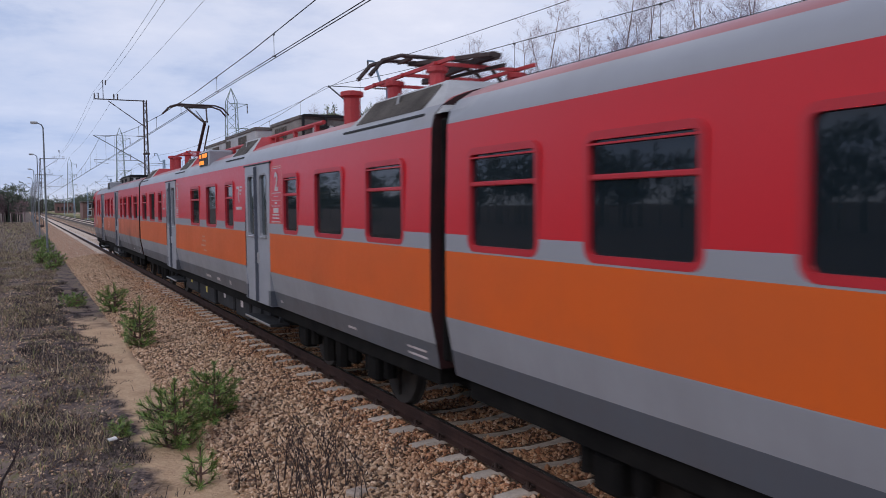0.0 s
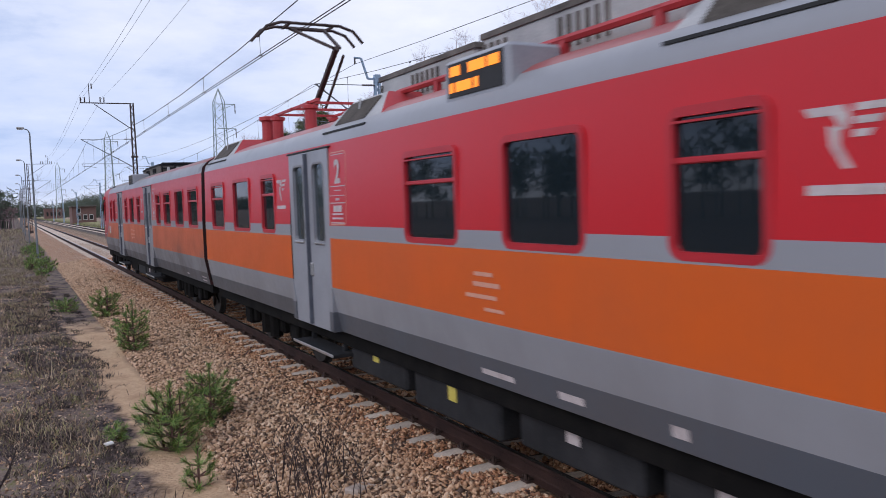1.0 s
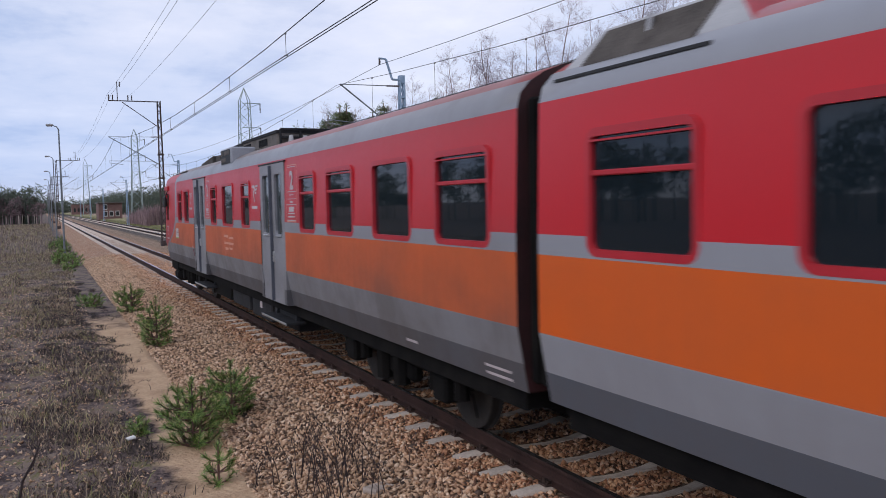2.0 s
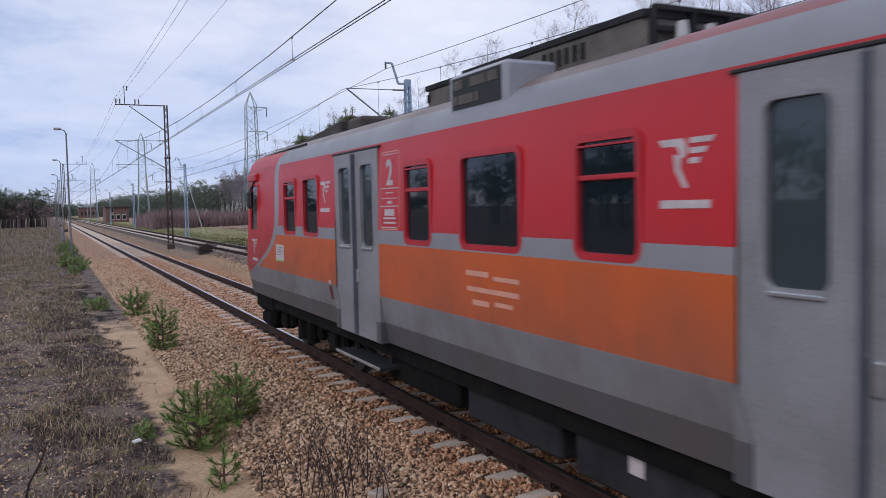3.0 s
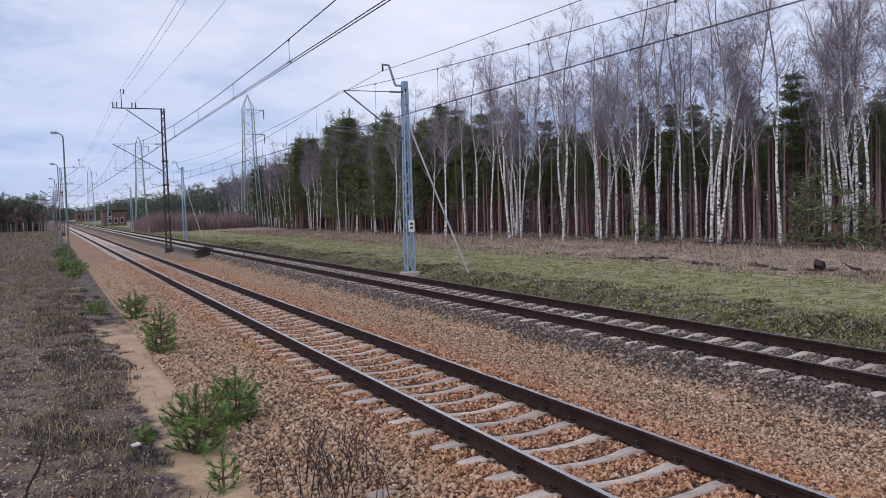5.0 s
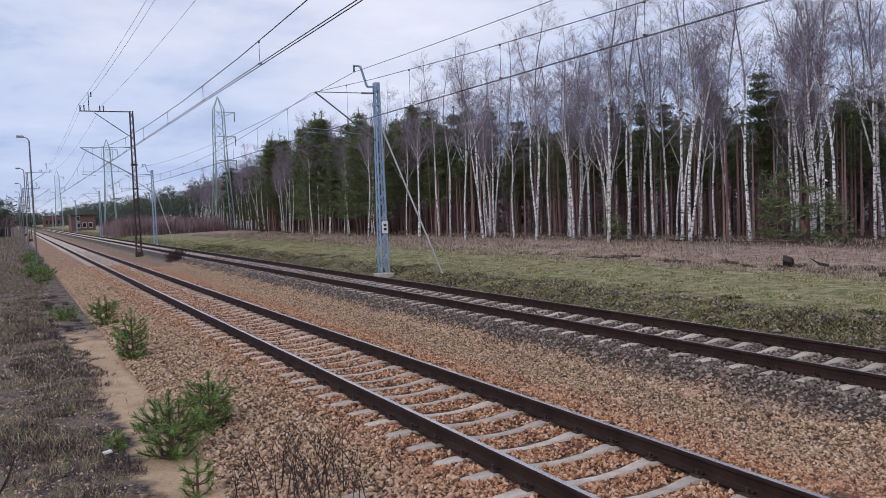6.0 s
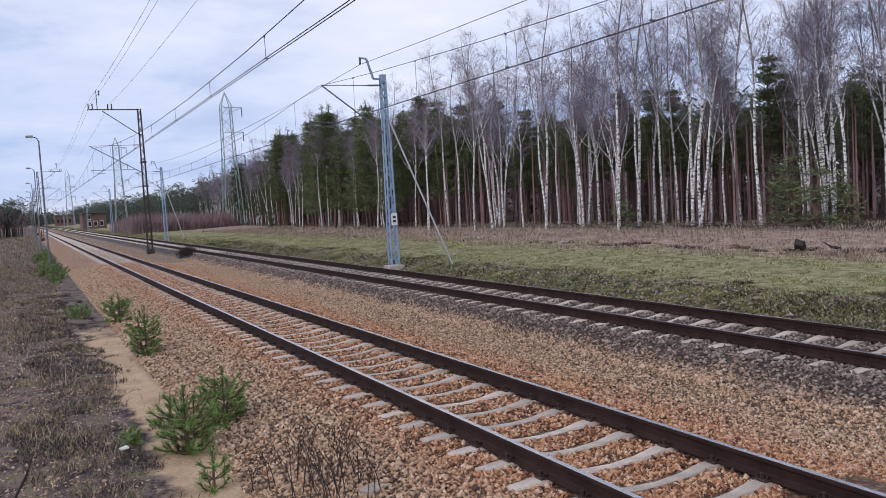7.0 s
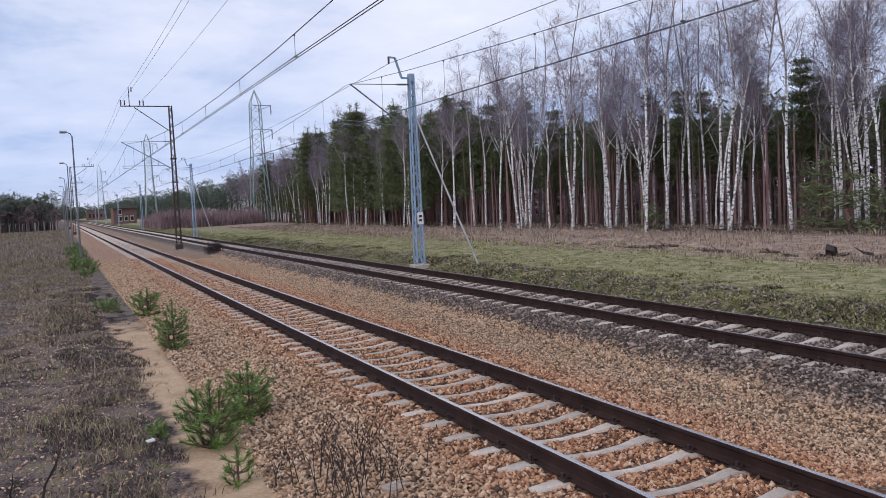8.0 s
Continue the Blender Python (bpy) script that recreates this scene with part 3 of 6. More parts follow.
def window_kind(w, h):
    key = (round(w, 2), round(h, 2))
    if key not in WINDOW_KINDS:
        bm = bmesh.new()
        box(bm, -0.02, 0.02, -(w - 0.1) / 2, (w - 0.1) / 2, -0.02, 0.02, 0.008)
        for dz in (0.215, 0.25):
            box(bm, -0.03, 0.01, -(w - 0.12) / 2, (w - 0.12) / 2, dz, dz + 0.014)
        WINDOW_KINDS[key] = (ring_mesh("window", w, h, 0.11, 0.055, 0.014, 0.06, RED_PAINT), pane_mesh("pane", w - 0.10, h - 0.10, 0.06, GLASS), mesh_of("transom", bm, RED_PAINT))
    return WINDOW_KINDS[key]


def place_window(car, y0, y1, split, z0=2.03, z1=2.92):
    ring, pane, transom = window_kind(y1 - y0, z1 - z0)
    for side in (-1, 1):
        w = new("window", ring)
        zc = (z0 + z1) / 2
        w.parent = car
        w.location, w.rotation_euler = (side * (HALF - 0.012), (y0 + y1) / 2, zc), (0, 0, 0 if side < 0 else math.pi)
        p = new("pane", pane)
        p.parent, p.location = w, (0.022, 0, 0)
        if split:
            t = new("transom", transom)
            t.parent, t.location = w, (0.015, 0, 0.135)


def door_meshes():
    bm = bmesh.new()
    w, z0, z1, wz0, wz1, ww = 0.76, 0.84, 3.13, 1.97, 2.95, 0.20
    for ya, yb in ((-w / 2, -ww), (-ww, ww), (ww, w / 2)):
        for za, zb in ((z0, wz0), (wz0, wz1), (wz1, z1)):
            if ya == -ww and za == wz0:
                continue
            box(bm, -0.02, 0.14, ya, yb, za, zb)
    bmesh.ops.remove_doubles(bm, verts=bm.verts, dist=0.0005)
    leaf = mesh_of("door_leaf", bm, GREY_PAINT)
    ring = ring_mesh("door_window", 2 * ww + 0.05, wz1 - wz0 + 0.05, 0.09, 0.024, 0.026, 0.04, GREY_DIRTY)
    pane = pane_mesh("pane", 2 * ww, wz1 - wz0, 0.05, DOOR_GLASS)
    bm = bmesh.new()
    box(bm, -0.05, 0.0, -0.035, 0.035, 1.50, 1.68, 0.015)
    grip = mesh_of("door_handle", bm, CHROME)
    bm = bmesh.new()
    box(bm, -0.045, 0.0, -0.17, 0.17, 1.925, 1.95, 0.006)
    ledge = mesh_of("window_ledge", bm, CHROME)
    return leaf, ring, pane, grip, ledge


DOOR = door_meshes()
DIRTY_LEAF = DOOR[0].copy()
DIRTY_LEAF.materials[0] = GREY_DIRTY


def place_door(car, y0, y1, paint, dirty=False):
    leaf, ring, pane, grip, ledge = DOOR
    if dirty:
        leaf = DIRTY_LEAF
    yc = (y0 + y1) / 2
    for side in (-1, 1):
        for k in (-1, 1):
            d = new("door_leaf", leaf)
            d.parent = car
            d.location, d.rotation_euler = (side * (HALF - 0.03), yc + k * 0.395, 0), (0, 0, 0 if side < 0 else math.pi)
            r = new("door_window", ring)
            r.parent, r.location = d, (0, 0, 2.46)
            p = new("pane", pane)
            p.parent, p.location = d, (0.012, 0, 2.46)
            l = new("window_ledge", ledge)
            l.parent = d
            if k * side == 1:
                g = new("door_handle", grip)
                g.parent, g.location = d, (0, 0.33, 0)
        bm = bmesh.new()
        box(bm, side * HALF - 0.04, side * HALF + 0.03, yc - 0.012, yc + 0.012, 0.86, 3.1)
        part("door_seal", bm, SEAL, car)
        for k in (-1, 1):          # the skirt reaches in at the door's foot
            e, i = yc + k * 0.785, yc + k * 0.67
            outline = [(e + k * 0.01, 1.40), (i, 1.12), (i, 0.85), (e + k * 0.01, 0.85)]
            bm = bmesh.new()
            rims = [[bm.verts.new((side * (HALF + w), y, z)) for y, z in outline] for w in (-0.11, 0.006)]
            for rim in rims:
                bm.faces.new(rim)
            for m in range(4):
                bm.faces.new((rims[0][m], rims[0][(m + 1) % 4], rims[1][(m + 1) % 4], rims[1][m]))
            bmesh.ops.recalc_face_normals(bm, faces=bm.faces)
            part("door_post", bm, paint, car)
        bm = bmesh.new()
        box(bm, side * (HALF - 0.03) - 0.03, side * (HALF - 0.03) + 0.03, yc - 0.84, yc + 0.84, 3.125, 3.15, 0.006)
        part("door_gutter", bm, RUBBER, car)
        bm = bmesh.new()
        a, b = sorted((side * (HALF - 0.30), side * (HALF + 0.02)))
        box(bm, a, b, yc - 0.78, yc + 0.78, 0.51, 0.56, 0.01)
        for yy in (yc - 0.6, yc + 0.6):
            bar(bm, (side * (HALF - 0.2), yy, 0.53), (side * (HALF - 0.25), yy, 0.9), 0.05)
        part("door_step", bm, DARKBOX, car)
        bm = bmesh.new()
        a, b = sorted((side * (HALF + 0.021), side * (HALF + 0.035)))
        box(bm, a, b, yc - 0.78, yc + 0.78, 0.525, 0.562, 0.004)
        part("step_edge", bm, CHROME, car, "bright metal step edge")


def car_shell(car, ya, yb, openings, mat, nose=None):
    """Side walls with real openings, a curved roof, end walls and a lining. nose: the end at +y is a rounded cab."""
    ys = sorted({ya, yb, *[v for o in openings for v in o[:2]]})
    if nose:
        ys = sorted({*ys, *np.linspace(yb - 2.0, yb, 16).round(3)})
    zs = Z_ROWS

    def squeeze(y, z):
        """How far the cab's end narrows and leans back at height z."""
        if not nose:
            return 1.0, y
        t = max(0.0, (y - (yb - 2.0)) / 2.0)
        lean = max(0.0, z - 1.4) * 0.28 * t ** 2
        tuck = max(0.0, 1.2 - z) * 0.2 * t ** 3
        return 1.0 - 0.015 * t ** 2 - 0.13 * t ** 14, y - lean - tuck

    bm = bmesh.new()
    for side in (-1, 1):
        for inset in (0.0, 0.07):
            grid = {}
            for y in ys:
                for z in zs:
                    k, yy = squeeze(y, z)
                    grid[y, z] = bm.verts.new((side * k * (HALF - side_in(z) - inset), yy, z))
            for y0, y1 in zip(ys, ys[1:]):
                for z0, z1 in zip(zs, zs[1:]):
                    c, d = (y0 + y1) / 2, (z0 + z1) / 2
                    if any(o[0] < c < o[1] and o[2] < d < o[3] for o in openings):
                        continue
                    if inset and z1 < 1.1:
                        continue
                    q = [grid[y0, z0], grid[y1, z0], grid[y1, z1], grid[y0, z1]]
                    f = bm.faces.new(q if (side > 0) == (not inset) else q[::-1])
                    f.material_index = 1 if inset else 0
    # roof
    arc = [(HALF - 0.03) * math.cos(radians(a)) for a in range(0, 181, 12)]
    rise = [3.17 + 0.50 * math.sin(radians(a)) ** 0.9 for a in range(0, 181, 12)]
    rings = []
    for y in ys:
        ring = []
        for px, pz in zip(arc, rise):
            k, yy = squeeze(y, pz)
            t = max(0.0, (y - (yb - 2.0)) / 2.0) if nose else 0.0
            ring.append(bm.verts.new((px * k, yy, pz - 0.10 * t ** 4 * (pz - 3.17) / 0.5)))
        rings.append(ring)
    for r0, r1 in zip(rings, rings[1:]):
        for k in range(len(arc) - 1):
            bm.faces.new((r0[k], r1[k], r1[k + 1], r0[k + 1])).smooth = True
    # ends
    for end, ring in ((0, rings[0]), (1, rings[-1])):
        y = ys[0] if end == 0 else ys[-1]
        col = []
        for side in (1, -1):
            line = []
            for z in zs:
                k, yy = squeeze(y, z)
                line.append(bm.verts.new((side * k * (HALF - side_in(z)), yy, z)))
            col.append(line)
        for i in range(len(zs) - 1):
            f = bm.faces.new((col[0][i], col[1][i], col[1][i + 1], col[0][i + 1]))
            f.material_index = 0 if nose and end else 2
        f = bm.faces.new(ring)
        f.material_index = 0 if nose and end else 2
    # inside: floor and ceiling
    for z, w in ((1.16, 1.34), (3.1, 1.36)):
        q = [bm.verts.new(p) for p in ((-w, ya + 0.1, z), (w, ya + 0.1, z), (w, yb - (1.2 if nose else 0.1), z), (-w, yb - (1.2 if nose else 0.1), z))]
        bm.faces.new(q).material_index = 1
    bmesh.ops.remove_doubles(bm, verts=bm.verts, dist=0.0008)
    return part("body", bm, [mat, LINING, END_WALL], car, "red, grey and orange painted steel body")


def seats(car, spans):
    for y0, y1 in spans:
        n = max(1, int((y1 - y0) / 0.95))
        for i in range(n):
            y = y0 + (i + 0.5) * (y1 - y0) / n
            for sx in (-0.85, 0.85):
                bm = bmesh.new()
                box(bm, sx - 0.45, sx + 0.45, y - 0.05, y + 0.05, 1.6, 2.22, 0.03)
                box(bm, sx - 0.45, sx + 0.45, y - 0.42, y + 0.42, 1.5, 1.62, 0.03)
                part("seat", bm, DARKBOX, car)


def bogie(car, yc):
    bm = bmesh.new()
    for sx in (-1, 1):
        a, b = sorted((sx * 0.98, sx * 1.12))
        box(bm, a, b, yc - 1.75, yc + 1.75, 0.55, 0.72, 0.03)
        box(bm, a, b, yc - 0.55, yc + 0.55, 0.36, 0.6, 0.04)
        for dy in (-1.35, 1.35):
            box(bm, min(sx * 1.0, sx * 1.2), max(sx * 1.0, sx * 1.2), yc + dy - 0.16, yc + dy + 0.16, 0.33, 0.62, 0.03)
            for e in (-0.3, 0.3):
                tube(bm, [(sx * 1.08, yc + dy + e, 0.40), (sx * 1.08, yc + dy + e, 0.66)], 0.085, 8)
        tube(bm, [(sx * 1.14, yc - 0.25, 0.30), (sx * 1.14, yc - 0.25, 0.84)], 0.11, 8)
        tube(bm, [(sx * 1.14, yc + 0.25, 0.30), (sx * 1.14, yc + 0.25, 0.84)], 0.11, 8)
    box(bm, -1.0, 1.0, yc - 0.3, yc + 0.3, 0.5, 0.75, 0.03)
    b = part("bogie", bm, DARK, car, "black steel bogie with coil springs")
    for dy in (-1.35, 1.35):
        bm = bmesh.new()
        tube(bm, [(-1.05, 0, 0), (1.05, 0, 0)], 0.08, 10)
        for sx in (-1, 1):
            xs = (0.69, 0.715, 0.72, 0.81, 0.815) if sx > 0 else (-0.815, -0.81, -0.72, -0.715, -0.69)
            rs = (0.50, 0.50, 0.47, 0.465, 0.40) if sx > 0 else (0.40, 0.465, 0.47, 0.50, 0.50)
            tube(bm, [(x, 0, 0) for x in xs], list(rs), 28)
            for k in range(4):
                a = k * math.pi / 2
                bar(bm, (sx * 0.83, 0.1 * math.cos(a), 0.1 * math.sin(a)), (sx * 0.83, 0.36 * math.cos(a), 0.36 * math.sin(a)), 0.05)
        w = part("wheelset", bm, WHEEL, b)
        w.location = (0, yc + dy, 0.47)
        WHEELS.append(w)


WHEELS = []


def bars_panel(car, name, y, z, bars, mat, side=-1, label=""):
    """Flat painted marks on a car's side: (y, z, width, height) each, y running with the train."""
    if name == "marking" and len(bars) > 1:
        for one in bars:
            bars_panel(car, name, y, z, [one], mat, side, label)
        return None
    bm = bmesh.new()
    for dy, dz, w, h in bars:
        za, zb = z + dz, z + dz + h
        p = []
        for yy, zz in ((y + dy, za), (y + dy + w, za), (y + dy + w, zb), (y + dy, zb)):
            p.append(bm.verts.new((side * (HALF - side_in(zz) + 0.004), yy, zz)))
        bm.faces.new(p if side < 0 else p[::-1])
    bmesh.ops.recalc_face_normals(bm, faces=bm.faces)
    return part(name, bm, mat, car, label)


def slant(bm, side, pts, lift=0.004):
    f = [bm.verts.new((side * (HALF - side_in(z) + lift), y, z)) for y, z in pts]
    bm.faces.new(f)


def emblem(car, yc, z0, k=1.0):
    """White winged device with a bar of small lettering below."""
    for side in (-1, 1):
        bm = bmesh.new()
        s = -1 if side < 0 else 1          # reading direction on this side
        for pts in ([(-0.235, 0.42), (-0.02, 0.42), (-0.03, 0.375), (-0.20, 0.375)], [(-0.09, 0.385), (-0.02, 0.42), (0.015, 0.37), (0.0, 0.31), (-0.035, 0.30), (-0.055, 0.345)],
                    [(-0.10, 0.33), (-0.035, 0.31), (-0.04, 0.24), (-0.085, 0.23)], [(-0.085, 0.23), (-0.04, 0.24), (0.03, 0.125), (-0.01, 0.12)],
                    [(0.035, 0.42), (0.235, 0.42), (0.21, 0.385), (0.035, 0.385)], [(0.035, 0.36), (0.18, 0.36), (0.16, 0.325), (0.035, 0.325)], [(0.03, 0.30), (0.13, 0.30), (0.11, 0.265), (0.03, 0.265)],
                    [(-0.21, 0.0), (0.21, 0.0), (0.21, 0.05), (-0.21, 0.05)]):
            slant(bm, side, [(yc + s * a * k, z0 + b * k) for a, b in pts])
        bmesh.ops.recalc_face_normals(bm, faces=bm.faces)
        part("emblem", bm, WHITE_MARK, car, "white winged emblem")


def class_sign(car, yc):
    """Rounded outline with a large 2 and rows of small notices."""
    for side in (-1, 1):
        s = -1 if side < 0 else 1
        for z, w, h in ((3.02, 0.42, 0.010), (2.64, 0.50, 0.012), (2.53, 0.48, 0.009), (2.44, 0.50, 0.012), (2.20, 0.44, 0.014), (2.25, 0.36, 0.022), (2.30, 0.36, 0.022), (2.59, 0.22, 0.012), (2.475, 0.13, 0.03), (2.34, 0.28, 0.075)):
            bm = bmesh.new()
            slant(bm, side, [(yc - w / 2, z), (yc + w / 2, z), (yc + w / 2, z + h), (yc - w / 2, z + h)])
            part("notice_line", bm, WHITE_MARK, car)
        bm = bmesh.new()
        outer, inner = rounded(0.56, 0.88, 0.07), rounded(0.535, 0.855, 0.06)
        n = len(outer)
        for k in range(n):
            j = (k + 1) % n
            slant(bm, side, [(yc + outer[k][0], 2.62 + outer[k][1]), (yc + outer[j][0], 2.62 + outer[j][1]), (yc + inner[j][0], 2.62 + inner[j][1]), (yc + inner[k][0], 2.62 + inner[k][1])], 0.003)
        part("notice_border", bm, FAINT_MARK, car)
        cu = bpy.data.curves.new("class_number", "FONT")
        cu.body, cu.size, cu.align_x, cu.offset = "2", 0.385, "CENTER", 0.012
        cu.materials.append(WHITE_MARK)
        o = new("class_number", cu)
        o.parent = car
        o.matrix_basis = Matrix.Translation((side * (HALF - 0.012), yc, 2.69)) @ Matrix(((0, 0, side, 0), (s, 0, 0, 0), (0, 1, 0, 0), (0, 0, 0, 1)))


def roof_pod(car, y0, y1, red_end=1):
    """Sloping louvred ventilator housing on the roof's shoulder."""
    for side in (-1, 1):
        bm = bmesh.new()
        xo, xi, z0, z1 = 1.36, 0.90, 3.30, 3.70
        lo = [(side * xo, y0 - 0.45, z0), (side * xo, y1 + 0.2, z0)]
        hi = [(side * (xi + 0.1), y0 + 0.05, z1), (side * (xi + 0.1), y1 - 0.05, z1)]
        inn = [(side * 0.3, y0, z1), (side * 0.3, y1, z1)]
        low = [(side * 0.3, y0 - 0.1, 3.5), (side * 0.3, y1 + 0.1, 3.5)]
        v = [bm.verts.new(p) for p in lo + hi + inn + low]
        for i_, q in enumerate(((0, 1, 3, 2), (2, 3, 5, 4), (4, 5, 7, 6), (0, 2, 4, 6), (1, 7, 5, 3))):
            bm.faces.new([v[i] for i in q]).material_index = int(i_ == 3 and red_end)
        bmesh.ops.recalc_face_normals(bm, faces=bm.faces)
        pod = part("roof_ventilator", bm, [ROOF_GREY, RED_ROOF], car, "grey louvred roof ventilator housing")
        bm = bmesh.new()
        n = 12
        for k in range(n):
            f = 0.26 + 0.62 * k / (n - 1)
            x, z = side * (xo + (xi + 0.1 - xo) * f + 0.015), z0 + (z1 - z0) * f
            bar(bm, (x, y0 + 0.12, z), (x, y1 - 0.12, z), 0.016, 0.022)
        part("louvre", bm, ROOF_BROWN, pod)
        bm = bmesh.new()
        bar(bm, (side * 1.37, y0 - 0.1, 3.315), (side * 1.37, y1 + 0.1, 3.315), 0.022)
        part("drip_edge", bm, RUBBER, pod)
        bm = bmesh.new()
        bar(bm, (side * 1.15, (y0 + y1) / 2, 3.53), (side * 1.16, (y0 + y1) / 2 + 0.001, 3.532), 0.05, 0.3)
        part("mullion", bm, ROOF_GREY, pod)


def display(car, y0, y1, lit=True):
    """Destination display with rows of lit dots on the roof's shoulder."""
    for side in (-1, 1):
        bm = bmesh.new()
        x0, x1 = sorted((side * 0.85, side * 1.37))
        box(bm, x0, x1, y0 - 0.08, y1 + 0.08, 3.26, 3.66, 0.03)
        b = part("display_housing", bm, GREY_PAINT, car, "grey housing of a destination display")
        bm = bmesh.new()
        x0, x1 = sorted((side * 1.37, side * 1.378))
        box(bm, x0, x1, y0, y1, 3.33, 3.62)
        part("display_screen", bm, RUBBER, b)
        bm = bmesh.new()
        x0, x1 = sorted((side * 1.378, side * 1.384))
        L = y1 - y0
        for z, a, c in ((3.51, 0.38, 0.98), (3.51, 0.03, 0.30), (3.37, 0.05, 0.62)):
            n = int((c - a) * L / 0.035)
            for k in range(n):
                if (k * 7 + int(z * 100)) % 9 == 0:
                    continue
                yy = (y1 - (a * L) - k * 0.035) if side < 0 else (y0 + a * L + k * 0.035)
                box(bm, x0, x1, yy - 0.014, yy + 0.014, z, z + 0.085)
        tagged(part("display_line", bm, LED if lit else ROOF_BROWN, b, "orange lit display characters" if lit else ""), kind="stuff")


def roof_box(car, y0, y1, z0, z1, w, mat, name="roof_equipment_box", label=""):
    bm = bmesh.new()
    box(bm, -w, w, y0, y1, z0, z1, 0.04)
    b = part(name, bm, mat, car, label)
    bm = bmesh.new()
    n = int((y1 - y0) / 0.12)
    for k in range(n):
        y = y0 + (k + 0.5) * (y1 - y0) / n
        if (k // 6) % 2:
            for sx in (-1, 1):
                bar(bm, (sx * (w + 0.006), y, z0 + 0.12), (sx * (w + 0.006), y, z1 - 0.1), 0.035)
    box(bm, -w - 0.02, w + 0.02, y0 - 0.02, y1 + 0.02, z1 - 0.05, z1 + 0.012, 0.005)
    part("grille", bm, ROOF_BROWN if mat is not ROOF_BROWN else DARKBOX, b)
    return b


def open_end(car, y, w, z0, z1):
    """Open framed end of a roof box, with pipes and insulators inside."""
    bm = bmesh.new()
    for x in (-w, -w * 0.3, w * 0.4, w):
        bar(bm, (x, y - 0.03, z0), (x, y - 0.03, z1), 0.04)
    for z in (z0, (z0 + z1) / 2, z1):
        bar(bm, (-w, y - 0.03, z), (w, y - 0.03, z), 0.04)
    e = part("end_frame", bm, DARKBOX, car, "black framed end of a roof box")
    for k in range(3):
        bm = bmesh.new()
        tube(bm, [(-w * 0.7 + 0.5 * k * w, y - 0.16, z0), (-w * 0.7 + 0.5 * k * w, y - 0.16, z0 + 0.2)], [0.06, 0.04], 8)
        part("terminal", bm, ROOF_GREY, e)


def pantograph(car, yb, raised):
    """Single-arm current collector on red insulated feet."""
    p = tagged(new("pantograph"), "pantograph on red insulators, " + ("raised to the wire" if raised else "folded down"))
    p.parent = car
    for x in (-0.55, 0.55):
        for y in (yb - 0.9, yb + (0.9 if raised else 0.3)):
            bm = bmesh.new()
            tube(bm, [(x, y, 3.4), (x, y, 3.96), (x, y, 3.98), (x, y, 4.03), (x, y, 4.05)], [0.095, 0.095, 0.13, 0.13, 0.06], 10)
            part("insulator", bm, RED_ROOF, p)
    bm = bmesh.new()
    for x in (-0.55, 0.55):
        bar(bm, (x, yb - 1.3, 4.08), (x, yb + 1.3, 4.08), 0.04)
    for y in (yb - 0.9, yb, yb + 0.9):
        bar(bm, (-0.6, y, 4.08), (0.6, y, 4.08), 0.04)
    part("base_frame", bm, RED_ROOF, p)
    knee, head = ((yb - 0.75, 5.0), (yb + 0.65, 5.58)) if raised else ((yb - 1.3, 4.16), (yb + 0.3, 4.28))
    bm = bmesh.new()
    bar(bm, (0, yb + 0.55, 4.1), (0, knee[0], knee[1]), 0.075, 0.07)
    bar(bm, (0.12, yb + 0.25, 4.1), (0.1, knee[0] - 0.05, knee[1] - 0.12), 0.035)
    part("lower_arm", bm, STEEL_DARK, p)
    bm = bmesh.new()
    for sx in (-1, 1):
        bar(bm, (sx * 0.06, knee[0], knee[1]), (sx * 0.32, head[0], head[1]), 0.045)
    bar(bm, (0, knee[0] - 0.1, knee[1] - 0.06), (0, head[0], head[1] - 0.1), 0.02)
    tube(bm, [(-0.35, head[0], head[1]), (0.35, head[0], head[1])], 0.03, 6)
    part("upper_arm", bm, STEEL_DARK, p)
    bm = bmesh.new()
    for dy in (-0.2, 0.2):
        tube(bm, [(-0.98, head[0] + dy, head[1] - 0.22), (-0.8, head[0] + dy, head[1] - 0.02), (-0.55, head[0] + dy, head[1] + 0.06), (0.55, head[0] + dy, head[1] + 0.06), (0.8, head[0] + dy, head[1] - 0.02), (0.98, head[0] + dy, head[1] - 0.22)], 0.028, 6)
    for sx in (-0.4, 0.4):
        bar(bm, (sx, head[0] - 0.2, head[1] + 0.04), (sx, head[0] + 0.2, head[1] + 0.04), 0.04)
    part("contact_head", bm, STEEL_DARK, p)


def underframe(car, spans, ya, yb):
    bm = bmesh.new()
    box(bm, -1.27, 1.27, ya + 0.3, yb - 0.3, 0.66, 0.9)
    box(bm, -0.55, 0.55, ya + 0.3, yb - 0.3, 0.42, 0.68)
    part("floor_frame", bm, DARK, car, "black underfloor frame")
    for y0, y1, z0, mat, mark in spans:
        bm = bmesh.new()
        box(bm, -1.2, 1.2, y0, y1, z0, 0.88, 0.03)
        b = part("underframe_box", bm, mat, car)
        if mark:
            bm = bmesh.new()
            box(bm, -1.208, -1.2, (y0 + y1) / 2 - 0.08, (y0 + y1) / 2 + 0.08, z0 + 0.2, z0 + 0.34, 0.002)
            part("label_plate", bm, mark, b)


